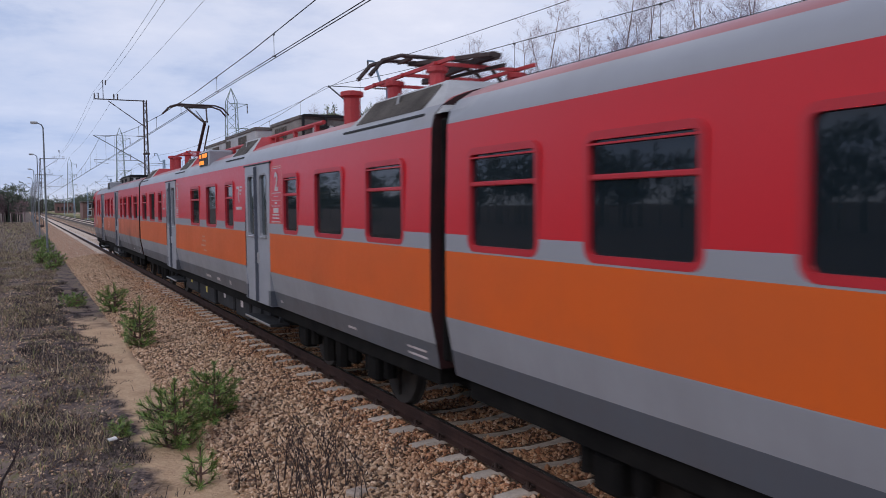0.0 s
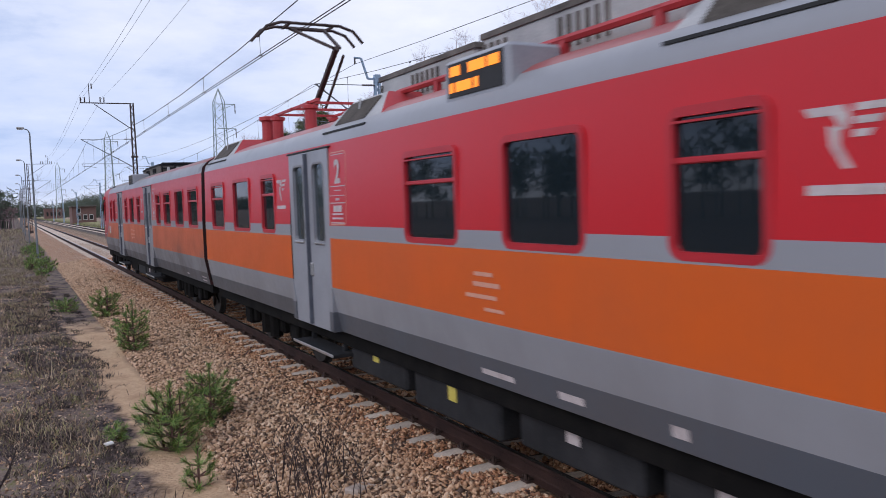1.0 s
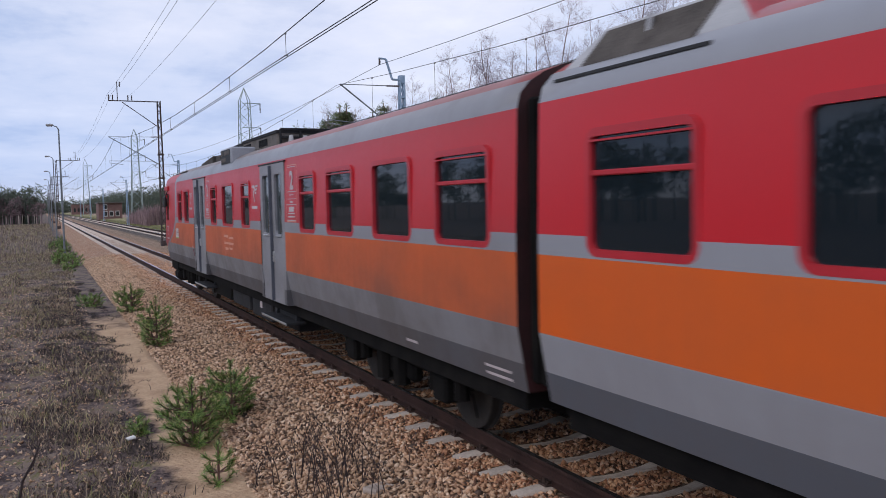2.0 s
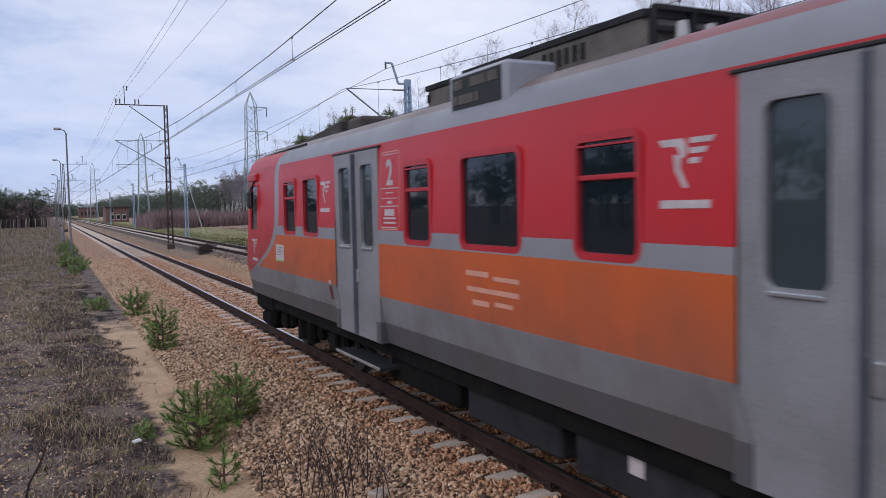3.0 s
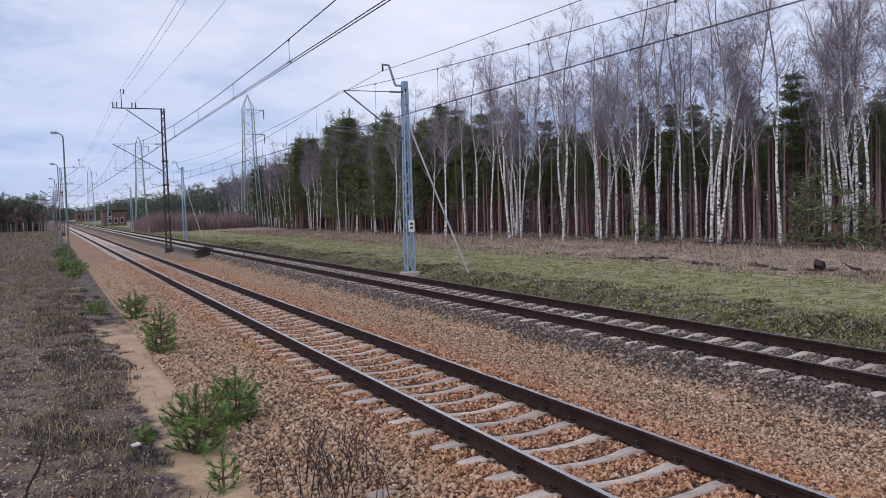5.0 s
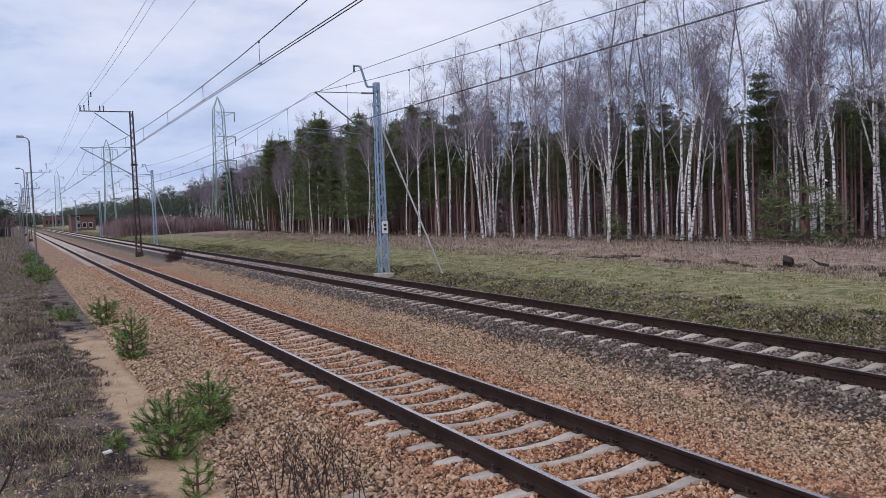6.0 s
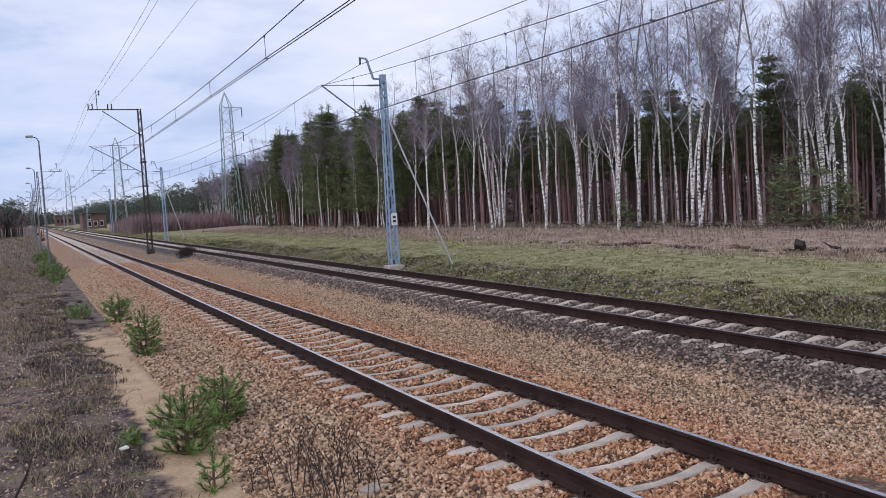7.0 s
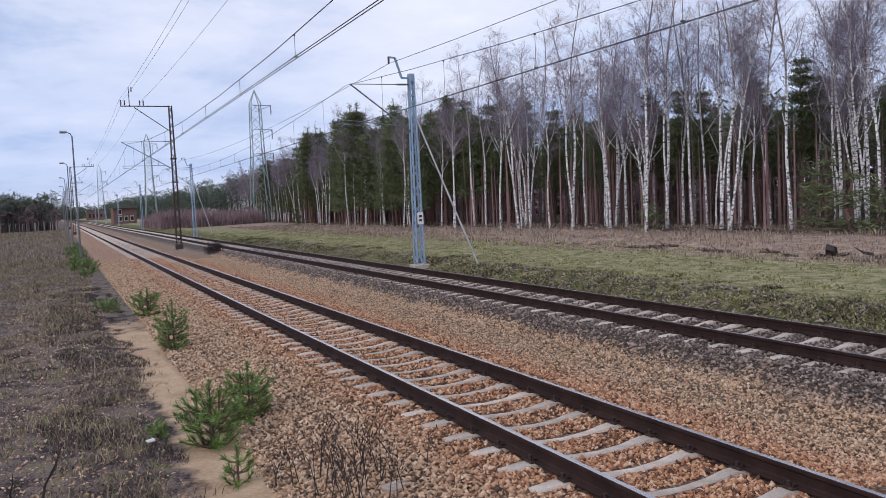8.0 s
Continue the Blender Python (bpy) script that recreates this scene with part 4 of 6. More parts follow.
def cable_duct(car, y0, y1):
    bm = bmesh.new()
    for sx in (-1, 1):
        tube(bm, [(sx * 0.82, y0, 3.70), (sx * 0.82, y1, 3.70)], 0.035, 6)
    for k in range(int((y1 - y0) / 1.1)):
        for sx in (-1, 1):
            box(bm, sx * 0.82 - 0.03, sx * 0.82 + 0.03, y0 + k * 1.1 + 0.3, y0 + k * 1.1 + 0.38, 3.5, 3.72)
    part("roof_pipe", bm, RED_ROOF, car)


GAP1, GAP2, TAIL = 6.6, 28.72, 49.87


def middle_car():
    car = tagged(new("rail_car"), "middle electric rail car in red, grey and orange with roof pantographs", "rail car", "cars of the train")
    c = (GAP1 + GAP2) / 2
    L = lambda s: s - c
    wins = [(7.35, 8.40, 1), (9.1, 10.2, 0), (10.9, 11.65, 1), (14.83, 15.57, 1), (16.34, 17.40, 0), (18.1, 19.2, 1), (23.62, 24.38, 1), (25.06, 26.2, 0), (26.87, 27.95, 1)]
    doors = [(12.40, 13.97), (21.33, 22.90)]
    ops = [(L(a) + 0.035, L(b) - 0.035, 2.07, 2.88) for a, b, _ in wins] + [(L(a), L(b), 0.8, 3.12) for a, b in doors]
    car_shell(car, L(GAP1) + 0.16, L(GAP2) - 0.16, ops, LIV_MID)
    for a, b, s in wins:
        place_window(car, L(a), L(b), s)
    for a, b in doors:
        place_door(car, L(a), L(b), LIV_MID)
    for s in (14.42, 23.30):
        emblem(car, L(s), 2.39)
    for s in (12.02, 21.03):
        class_sign(car, L(s))
    seats(car, [(L(7.2), L(11.2)), (L(15), L(20)), (L(24), L(28))])
    for s in (GAP1 + 3.6, GAP2 - 3.6):
        bogie(car, L(s))
    underframe(car, [(L(13.4), L(14.6), 0.36, DARKBOX, None), (L(14.8), L(15.9), 0.30, DARKBOX, WHITE_MARK), (L(16.1), L(17.6), 0.34, DARKBOX, WHITE_MARK), (L(17.9), L(19.6), 0.28, DARKBOX, YELLOW), (L(19.8), L(21.4), 0.36, DARKBOX, YELLOW)], L(GAP1), L(GAP2))
    for y0, y1, red in ((7.1, 9.1, 0), (14.35, 15.55, 1), (20.35, 21.5, 1), (26.95, 28.3, 1)):
        roof_pod(car, L(y0), L(y1), red)
    display(car, L(17.4), L(18.3))
    roof_box(car, L(13.3), L(15.1), 3.56, 3.99, 0.62, ROOF_TAN, label="sooty resistor box")
    open_end(car, L(13.29), 0.58, 3.62, 4.0)
    roof_box(car, L(16.2), L(18.9), 3.56, 4.05, 0.64, ROOF_GREY, "air_conditioner", "pale grey roof air conditioner with grilles")
    roof_box(car, L(19.1), L(21.5), 3.56, 4.02, 0.60, ROOF_GREY, label="grey rounded equipment cover")
    pantograph(car, L(9.2), False)
    pantograph(car, L(25.3), True)
    cable_duct(car, L(11.5), L(20.5))
    for s in (26.65, 10.9):
        bm = bmesh.new()
        tube(bm, [(-0.6, L(s), 3.4), (-0.6, L(s), 4.0), (-0.6, L(s), 4.02), (-0.6, L(s), 4.08), (-0.6, L(s), 4.1)], [0.12, 0.12, 0.17, 0.17, 0.08], 12)
        part("insulator_stand", bm, RED_ROOF, car, "tall red insulator stand with a pale cap")
    bars_panel(car, "lettering", L(17.45), 1.70, [(0, 0, 0.42, 0.04), (0.05, -0.10, 0.5, 0.035), (-0.05, -0.2, 0.3, 0.03), (0.1, 0.09, 0.3, 0.035)], FAINT_MARK, label="faded lettering on the orange band")
    bars_panel(car, "marking", L(7.0), 0.90, [(0, 0.07, 0.45, 0.025), (0, 0, 0.45, 0.025), (1.9, 0.04, 0.28, 0.03), (5.0, 0.04, 0.1, 0.04)], WHITE_MARK)
    bars_panel(car, "marking", L(15.5), 0.93, [(0.0, 0, 0.14, 0.08), (1.0, 0.0, 0.3, 0.06), (1.9, 0, 0.5, 0.05)], WHITE_MARK)
    return car, c


def end_car(first):
    label = "trailing electric rail car with a red rounded cab" if not first else "leading electric rail car in red, grey and orange"
    car = tagged(new("rail_car"), label, "rail car", "cars of the train")
    c = (GAP2 + TAIL) / 2
    L = lambda s: s - c
    wins = [(29.29, 30.38, 1), (30.92, 32.03, int(first)), (32.64, 33.70, int(not first)), (34.17, 34.96, 1), (38.1, 38.85, 1), (39.55, 40.65, 0), (41.24, 41.95, 1), (44.96, 45.75, 0), (46.12, 46.85, 1)]
    doors = [(35.75, 37.32), (42.68, 44.24)]
    ops = [(L(a) + 0.035, L(b) - 0.035, 2.07, 2.88) for a, b, _ in wins] + [(L(a), L(b), 0.8, 3.12) for a, b in doors]
    ops.append((L(48.74), L(49.26), 2.07, 2.88))
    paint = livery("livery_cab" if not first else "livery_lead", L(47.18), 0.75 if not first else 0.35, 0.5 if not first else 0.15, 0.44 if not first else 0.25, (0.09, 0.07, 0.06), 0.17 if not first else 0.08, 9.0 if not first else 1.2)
    car_shell(car, L(GAP2) + 0.16, L(TAIL) + 0.2, ops, paint, nose=True)
    for a, b, s in wins:
        place_window(car, L(a), L(b), s)
    for a, b in doors:
        place_door(car, L(a), L(b), paint, not first)
    for s in (37.72, 44.66):
        emblem(car, L(s), 2.39)
    for s in (35.35, 42.33):
        class_sign(car, L(s))
    seats(car, [(L(29.2), L(34.5)), (L(38), L(42))])
    for s in (32.2, 46.6):
        bogie(car, L(s))
    underframe(car, [(L(36.0), L(37.5), 0.36, DARKBOX, None), (L(37.7), L(39.2), 0.30, DARKBOX, WHITE_MARK), (L(39.4), L(41.0), 0.34, DARKBOX, None), (L(41.2), L(43.0), 0.36, DARK, None)], L(GAP2), L(48.6))
    display(car, L(39.95), L(40.85), first)
    roof_box(car, L(39.0), L(42.0), 3.56, 3.92, 0.64, ROOF_BROWN, label="tall sooty equipment box")
    open_end(car, L(38.99), 0.58, 3.62, 3.95)
    roof_box(car, L(42.1), L(43.05), 3.58, 3.90, 0.60, ROOF_BROWN, label="sooty overhanging roof box")
    bm = bmesh.new()
    box(bm, -0.36, 0.14, L(46.0), L(46.7), 3.5, 3.90, 0.05)
    part("horn_box", bm, ROOF_SOOT, car, "small sooty roof box")
    bm = bmesh.new()
    box(bm, -0.42, 0.5, L(46.85), L(48.7), 3.45, 3.87, 0.03)
    for v in bm.verts:
        if v.co.z > 3.7:
            v.co.z += 0.04 - 0.14 * (v.co.y - L(46.85)) / 1.95
    part("roof_cowl", bm, ROOF_SOOT, car, "sloping sooty cowl")
    bars_panel(car, "lettering", L(39.6), 1.78, [(0, 0, 0.42, 0.04), (0.5, 0.02, 0.42, 0.05), (0.0, -0.12, 0.9, 0.045), (0.1, -0.22, 0.3, 0.04), (0.5, -0.24, 0.3, 0.05)], FAINT_MARK, label="faded lettering on the orange band")
    bars_panel(car, "marking", L(29.1), 0.90, [(0, 0.07, 0.45, 0.025), (0, 0, 0.45, 0.025), (1.9, 0.04, 0.28, 0.03)], WHITE_MARK)
    if not first:
        bars_panel(car, "notice_plate", L(46.88), 1.575, [(0, 0, 0.50, 0.28)], WHITE_MARK, label="white notice plate")
        bars_panel(car, "lettering", L(46.96), 1.6, [(0.02, 0.205, 0.34, 0.007), (0.06, 0.17, 0.26, 0.007), (0.02, 0.135, 0.30, 0.007), (0.08, 0.09, 0.24, 0.007)], RUBBER, label="rows of small dark print").location.x -= 0.003
        bars_panel(car, "notice_line", L(46.90), 1.578, [(0, 0.0, 0.46, 0.025)], simple("green_line", (0.2, 0.45, 0.1), (0.25, 0.5, 0.14), 5, 0.5, bump_s=0), label="green line").location.x -= 0.003
        emblem(car, L(48.93), 1.50, 0.95)
        bars_panel(car, "emergency_panel", L(44.46), 1.22, [(0, -0.03, 0.11, 0.19)], DARK_RED)
        bars_panel(car, "label_plate", L(44.47), 1.41, [(0, 0, 0.09, 0.05)], WHITE_MARK)
    # cab: side window, mirror, lamp box over it, buffer beam
    for side in (-1, 1):
        kx = HALF - 0.02
        w = new("cab_window", ring_mesh("cab_window", 0.70, 0.90, 0.07, 0.05, 0.016, 0.06, RED_PAINT))
        w.parent = car
        w.location, w.rotation_euler = (side * kx, L(48.91), 2.47), (0, 0, 0.02 if side < 0 else math.pi - 0.02)
        p = new("pane", pane_mesh("pane", 0.60, 0.80, 0.04, CAB_GLASS))
        p.parent, p.location = w, (0.02, 0, 0)
        bm = bmesh.new()
        x0, x1 = sorted((side * 1.34, side * 1.47))
        box(bm, x0, x1, L(48.63), L(49.25), 2.96, 3.10, 0.02)
        part("mirror_hood", bm, RED_PAINT, car)
        bm = bmesh.new()
        box(bm, min(side * 1.46, side * 1.56), max(side * 1.46, side * 1.56), L(48.80), L(49.02), 2.46, 2.80, 0.045)
        bar(bm, (side * 1.40, L(48.94), 2.98), (side * 1.51, L(48.91), 2.78), 0.03)
        part("mirror", bm, RUBBER, car, "black rear-view mirror")
        bm = bmesh.new()
        slope = [(side * (HALF - 0.17 - 0.004 * k), L(46.0 + 0.39 * k), 3.43 - 0.0006 * k * k) for k in range(8)]
        tube(bm, slope, 0.018, 5)
        part("roof_gutter", bm, RUBBER, car)
    bm = bmesh.new()
    box(bm, -1.28, 1.28, L(48.3), L(49.68), 0.5, 0.9, 0.1)
    box(bm, -1.22, 1.22, L(48.75), L(49.52), 0.2, 0.56, 0.1)
    part("pilot", bm, DARK, car, "black apron under the cab")
    return car, c


def gangway(car, y):
    bm = bmesh.new()
    for k in range(4):
        box(bm, -1.36 + 0.03 * (k % 2), 1.36 - 0.03 * (k % 2), y - 0.14 + 0.07 * k, y - 0.14 + 0.07 * (k + 1), 0.95, 3.25, 0.02)
    box(bm, -0.3, 0.3, y - 0.4, y + 0.4, 0.6, 0.9)
    part("gangway_bellows", bm, DARK, car, "black folded gangway bellows")


CAR_MID, MID_C = middle_car()
gangway(CAR_MID, GAP1 - MID_C)
gangway(CAR_MID, GAP2 - MID_C)
CAR_END, END_C = end_car(False)
CAR_FRONT, _ = end_car(True)
FRONT_C = 2 * GAP1 - (END_C - GAP2 + GAP1)
for car_, c_, turned in ((CAR_MID, MID_C, 0), (CAR_END, END_C, 0), (CAR_FRONT, FRONT_C, 180)):
    car_.matrix_basis = pose(NEAR_X, c_, 0, 0, 0, turned)


def run(t):
    """Metres that the slowing train has gone since the start."""
    return 12.4 * t - 0.345 * t * t


def motions():
    ts = [k * 0.25 for k in range(33)]
    for car, c, a in ((CAR_MID, MID_C, 0), (CAR_END, END_C, 0), (CAR_FRONT, FRONT_C, 180)):
        walk(car, [(t, pose(NEAR_X, c - run(t), 0, 0, 0, a)) for t in ts])
    for w in WHEELS:
        base = w.location.copy()
        s = -1 if w.parent.parent is CAR_FRONT else 1
        walk(w, [(k / FPS, pose(*base, s * math.degrees(run(k / FPS) / 0.47))) for k in range(int(8 * FPS) + 1)])

# ---- masts and wires ----
def lattice(bm, x, y, z0, z1, w0, w1, member, step):
    """Four corner legs with zigzag lacing between them."""
    def corner(i, f):
        w = (w0 + (w1 - w0) * f) / 2
        sx, sy = ((-1, -1), (1, -1), (1, 1), (-1, 1))[i % 4]
        return Vector((x + sx * w, y + sy * w, z0 + (z1 - z0) * f))
    for i in range(4):
        bar(bm, corner(i, 0), corner(i, 1), member)
    n = max(2, int((z1 - z0) / step))
    for k in range(n):
        for i in range(4):
            a, b = (i, i + 1) if k % 2 else (i + 1, i)
            bar(bm, corner(a, k / n), corner(b, (k + 1) / n), member * 0.6)
    return bm


def insulator(bm, a, b, r=0.05):
    a, b = Vector(a), Vector(b)
    n = 7
    pts, rad = [], []
    for k in range(n * 2 + 1):
        pts.append(a.lerp(b, k / (n * 2)))
        rad.append(r if k % 2 else r * 0.45)
    tube(bm, pts, rad, 8)


def cantilever(mast, x_mast, y, x_wire, z_top, z_low, z_contact, over=0.42):
    """Arm that carries the wires over a track."""
    s = 1 if x_mast > x_wire else -1
    bm = bmesh.new()
    tip = (x_wire - s * over, y, z_top)
    tube(bm, [(x_mast, y, z_low), tip], 0.03, 6)
    tube(bm, [(x_mast - s * 0.1, y, z_top + 0.03), tip], 0.018, 6)
    tube(bm, [(x_mast - s * 0.5, y, z_low + (z_top - z_low) * 0.15), (x_wire - s * 0.45, y, z_contact + 0.28)], 0.02, 6)
    tube(bm, [(x_wire - s * 0.4, y, z_contact + 0.28), (x_wire - s * 0.4, y, z_contact + 0.12), (x_wire + s * 0.5, y, z_contact + 0.02)], 0.016, 6)
    part("cantilever", bm, GALV, mast, "tubular steel cantilever")
    bm = bmesh.new()
    insulator(bm, (x_mast - s * 0.12, y, z_top + 0.03), (x_mast - s * 0.65, y, z_top + 0.02))
    part("insulator", bm, PORCELAIN, mast)
    bm = bmesh.new()
    insulator(bm, (x_mast - s * 0.02, y, z_low), (x_mast - s * 0.02 + (tip[0] - x_mast) * 0.16, y, z_low + (z_top - z_low) * 0.16))
    part("insulator", bm, PORCELAIN, mast)


def dark_mast(x, y, z0, sd=1, height=10.3):
    """sd: 1 where its arm reaches towards -x, -1 where it reaches the other way."""
    at = lambda v: x + (v - 7.85) * sd
    mast = tagged(new("catenary_mast"), "rusty lattice catenary mast " + ("between the tracks" if sd > 0 else "beside the near track"), "catenary mast", "catenary masts")
    bm = bmesh.new()
    lattice(bm, x, y, z0, height, 0.34, 0.20, 0.055, 0.55)
    for f in (0.45, 0.62):
        z = z0 + (height - z0) * f
        box(bm, x - 0.22, x + 0.22, y - 0.2, y + 0.2, z - 0.06, z + 0.06)
    part("mast_body", bm, STEEL_DARK, mast)
    bm = bmesh.new()
    box(bm, x - 0.26, x + 0.26, y - 0.26, y + 0.26, -0.6, z0, 0.04)
    part("foundation", bm, STEEL_DARK, mast)
    bm = bmesh.new()
    bar(bm, (x, y, height - 0.05), (at(4.4), y, height - 0.06), 0.07)
    bar(bm, (x, y, height - 1.95), (at(5.35), y, height - 0.15), 0.05)
    bar(bm, (at(5.04), y, height - 0.1), (at(5.04), y, height + 1.3), 0.05)
    part("feeder_arm", bm, STEEL_DARK, mast)
    for px, pz in ((4.46, height), (4.72, height), (5.75, height), (6.0, height), (5.22, height + 0.95)):
        bm = bmesh.new()
        insulator(bm, (at(px), y, pz), (at(px), y, pz + 0.36), 0.06)
        part("insulator", bm, PORCELAIN, mast)
    for dz in (0.55, 0.0):
        bm = bmesh.new()
        bar(bm, (x, y, 5.9 + dz), (x - sd * 0.1, y, 5.9 + dz), 0.05)
        part("bracket", bm, STEEL_DARK, mast)
    cantilever(mast, x, y, NEAR_X, 7.66, 5.6, 5.65)
    return mast


def blue_mast(x, y, z0, stay, sign=False):
    mast = tagged(new("catenary_mast"), "light blue lattice mast " + ("with a small white sign" if sign else "beside the far track"), "catenary mast", "catenary masts")
    top = 7.45
    bm = bmesh.new()
    lattice(bm, x, y, z0, top, 0.32, 0.17, 0.055, 0.42)
    box(bm, x - 0.12, x + 0.12, y - 0.12, y + 0.12, top - 0.85, top - 0.75)
    box(bm, x - 0.11, x + 0.11, y - 0.11, y + 0.11, top - 0.25, top + 0.05)
    part("mast_body", bm, STEEL_BLUE, mast)
    bm = bmesh.new()
    box(bm, x - 0.32, x + 0.32, y - 0.32, y + 0.32, z0 - 0.6, z0 + 0.01, 0.03)
    part("foundation", bm, CONCRETE, mast)
    bm = bmesh.new()
    bar(bm, (x, y, top - 0.12), (x - 0.4, y, top - 0.12), 0.07)
    bar(bm, (x - 0.4, y, top - 0.12), (x - 0.65, y, top + 0.66), 0.07)
    bar(bm, (x - 0.65, y, top + 0.66), (x - 0.95, y, top + 0.68), 0.06)
    part("feeder_bracket", bm, STEEL_BLUE, mast)
    bm = bmesh.new()
    insulator(bm, (x - 0.92, y, top + 0.68), (x - 0.92, y, top + 0.42), 0.05)
    part("insulator", bm, PORCELAIN, mast)
    cantilever(mast, x, y, FAR_X, 7.05, 5.15, 5.42, -0.14)
    if stay:
        bm = bmesh.new()
        tube(bm, [(x + 0.1, y, top - 1.6), stay], 0.035, 6)
        part("stay_rod", bm, ROOF_GREY, mast, "slanting steel stay")
        bm = bmesh.new()
        box(bm, stay[0] - 0.25, stay[0] + 0.25, stay[1] - 0.3, stay[1] + 0.3, stay[2] - 0.3, stay[2] + 0.05, 0.03)
        part("stay_block", bm, CONCRETE, mast, "pale concrete anchor block")
    if sign:
        bm = bmesh.new()
        box(bm, x - 0.12, x + 0.14, y - 0.27, y - 0.25, 1.5, 1.98, 0.004)
        s = part("sign_plate", bm, PAPER, mast, "small white number plate")
        bm = bmesh.new()
        for z in (1.78, 1.62):
            box(bm, x - 0.05, x + 0.07, y - 0.276, y - 0.27, z, z + 0.09)
        part("sign_mark", bm, RUBBER, s)
    return mast


dark_mast(7.95, 62, 0.05)
for yy in (138, 202, 264, 326, 400):
    dark_mast(2.1, yy, 0.05, -1)
blue_mast(13.0, 29.3, -0.12, (14.15, 26.2, -0.35), True)
blue_mast(13.0, 88.0, -0.3, (14.3, 84.5, -0.35))
for yy in (147, 207, 268, 340):
    blue_mast(13.0, yy, -0.3, None)


def span(xa, xb, za, sag, ys, r, name, label, mat, twin=0.0):
    """A wire hung from support to support."""
    bm = bmesh.new()
    for dx in ((-twin, twin) if twin else (0.0,)):
        pts = []
        for y0, y1 in zip(ys, ys[1:]):
            for k in range(10):
                f = k / 10
                pts.append((xa + (xb - xa) * f + dx, y0 + (y1 - y0) * f, za - 4 * sag * f * (1 - f)))
        pts.append((xb + dx, ys[-1], za))
        tube(bm, pts, r, 5)
    return tagged(part(name, bm, mat, None), label, "overhead wire", "overhead wires")


NEAR_SUP, FAR_SUP = [-82, -10, 62, 138, 202, 264, 326, 400], [-92, -31, 29.3, 88, 147, 207, 268, 340]
span(4.84, 4.84, 7.55, 1.5, NEAR_SUP, 0.011, "messenger_wire", "dark messenger wire sagging over the near track", WIRE)
span(4.84, 4.84, 5.65, 0.0, NEAR_SUP, 0.010, "contact_wire", "pair of dark contact wires over the near track", WIRE, 0.04)
span(10.28, 10.28, 7.0, 1.15, FAR_SUP, 0.009, "messenger_wire", "dark messenger wire sagging over the far track", WIRE)
span(10.28, 10.28, 5.42, 0.03, FAR_SUP, 0.007, "contact_wire", "pair of dark contact wires over the far track", WIRE, 0.03)
span(12.08, 12.08, 7.88, 0.6, FAR_SUP, 0.010, "feeder_wire", "thin feeder wire on brackets beside the far track", WIRE)
for wx, wz in ((4.46, 10.66), (4.72, 10.66), (6.0, 10.66)):
    span(wx, wx, wz, 0.7, NEAR_SUP, 0.007, "feeder_wire", "thin feeder wire on top of the masts", WIRE)


def droppers(x, sup, za, sag, zc, name_label):
    for y0, y1 in zip(sup, sup[1:]):
        if y1 < 0 or y0 > 130:
            continue
        for k in range(1, 13):
            f = (k - 0.35) / 12.4
            y = y0 + (y1 - y0) * f
            if y < 2:
                continue
            bm = bmesh.new()
            z = za - 4 * sag * f * (1 - f)
            tube(bm, [(x, y, zc), (x, y, z)], 0.006, 4)
            box(bm, x - 0.014, x + 0.014, y - 0.03, y + 0.03, z - 0.03, z + 0.015)
            box(bm, x - 0.04, x + 0.04, y - 0.025, y + 0.025, zc - 0.005, zc + 0.02)
            tagged(part("dropper", bm, WIRE, None), name_label, "dropper wire", "dropper wires")


droppers(4.84, NEAR_SUP, 7.55, 1.5, 5.66, "thin dropper between messenger and contact wire")
droppers(10.28, FAR_SUP, 7.0, 1.15, 5.42, "thin dropper over the far track")


def street_lamp(x, y, z0=-0.45):
    lamp = tagged(new("street_lamp"), "grey steel lamp post with a short bracket head", "street lamp", "lamp posts along the track")
    bm = bmesh.new()
    tube(bm, [(0, 0, z0), (0, 0, 3.5), (0, 0, 7.75), (-0.1, 0, 7.95), (-0.35, 0, 8.05)], [0.07, 0.06, 0.045, 0.035, 0.03], 8)
    part("post", bm, GALV, lamp)
    bm = bmesh.new()
    box(bm, -0.75, -0.3, -0.11, 0.11, 8.0, 8.14, 0.04)
    part("lamp_head", bm, ROOF_GREY, lamp)
    bm = bmesh.new()
    box(bm, -0.7, -0.38, -0.08, 0.08, 7.97, 8.0)
    part("lens", bm, PLASTER, lamp)
    lamp.location = (x, y, 0)
    return lamp


for x, y in ((1.15, 58.5), (1.15, 92), (1.1, 126), (1.1, 160), (1.1, 194), (1.1, 228)):
    street_lamp(x, y)


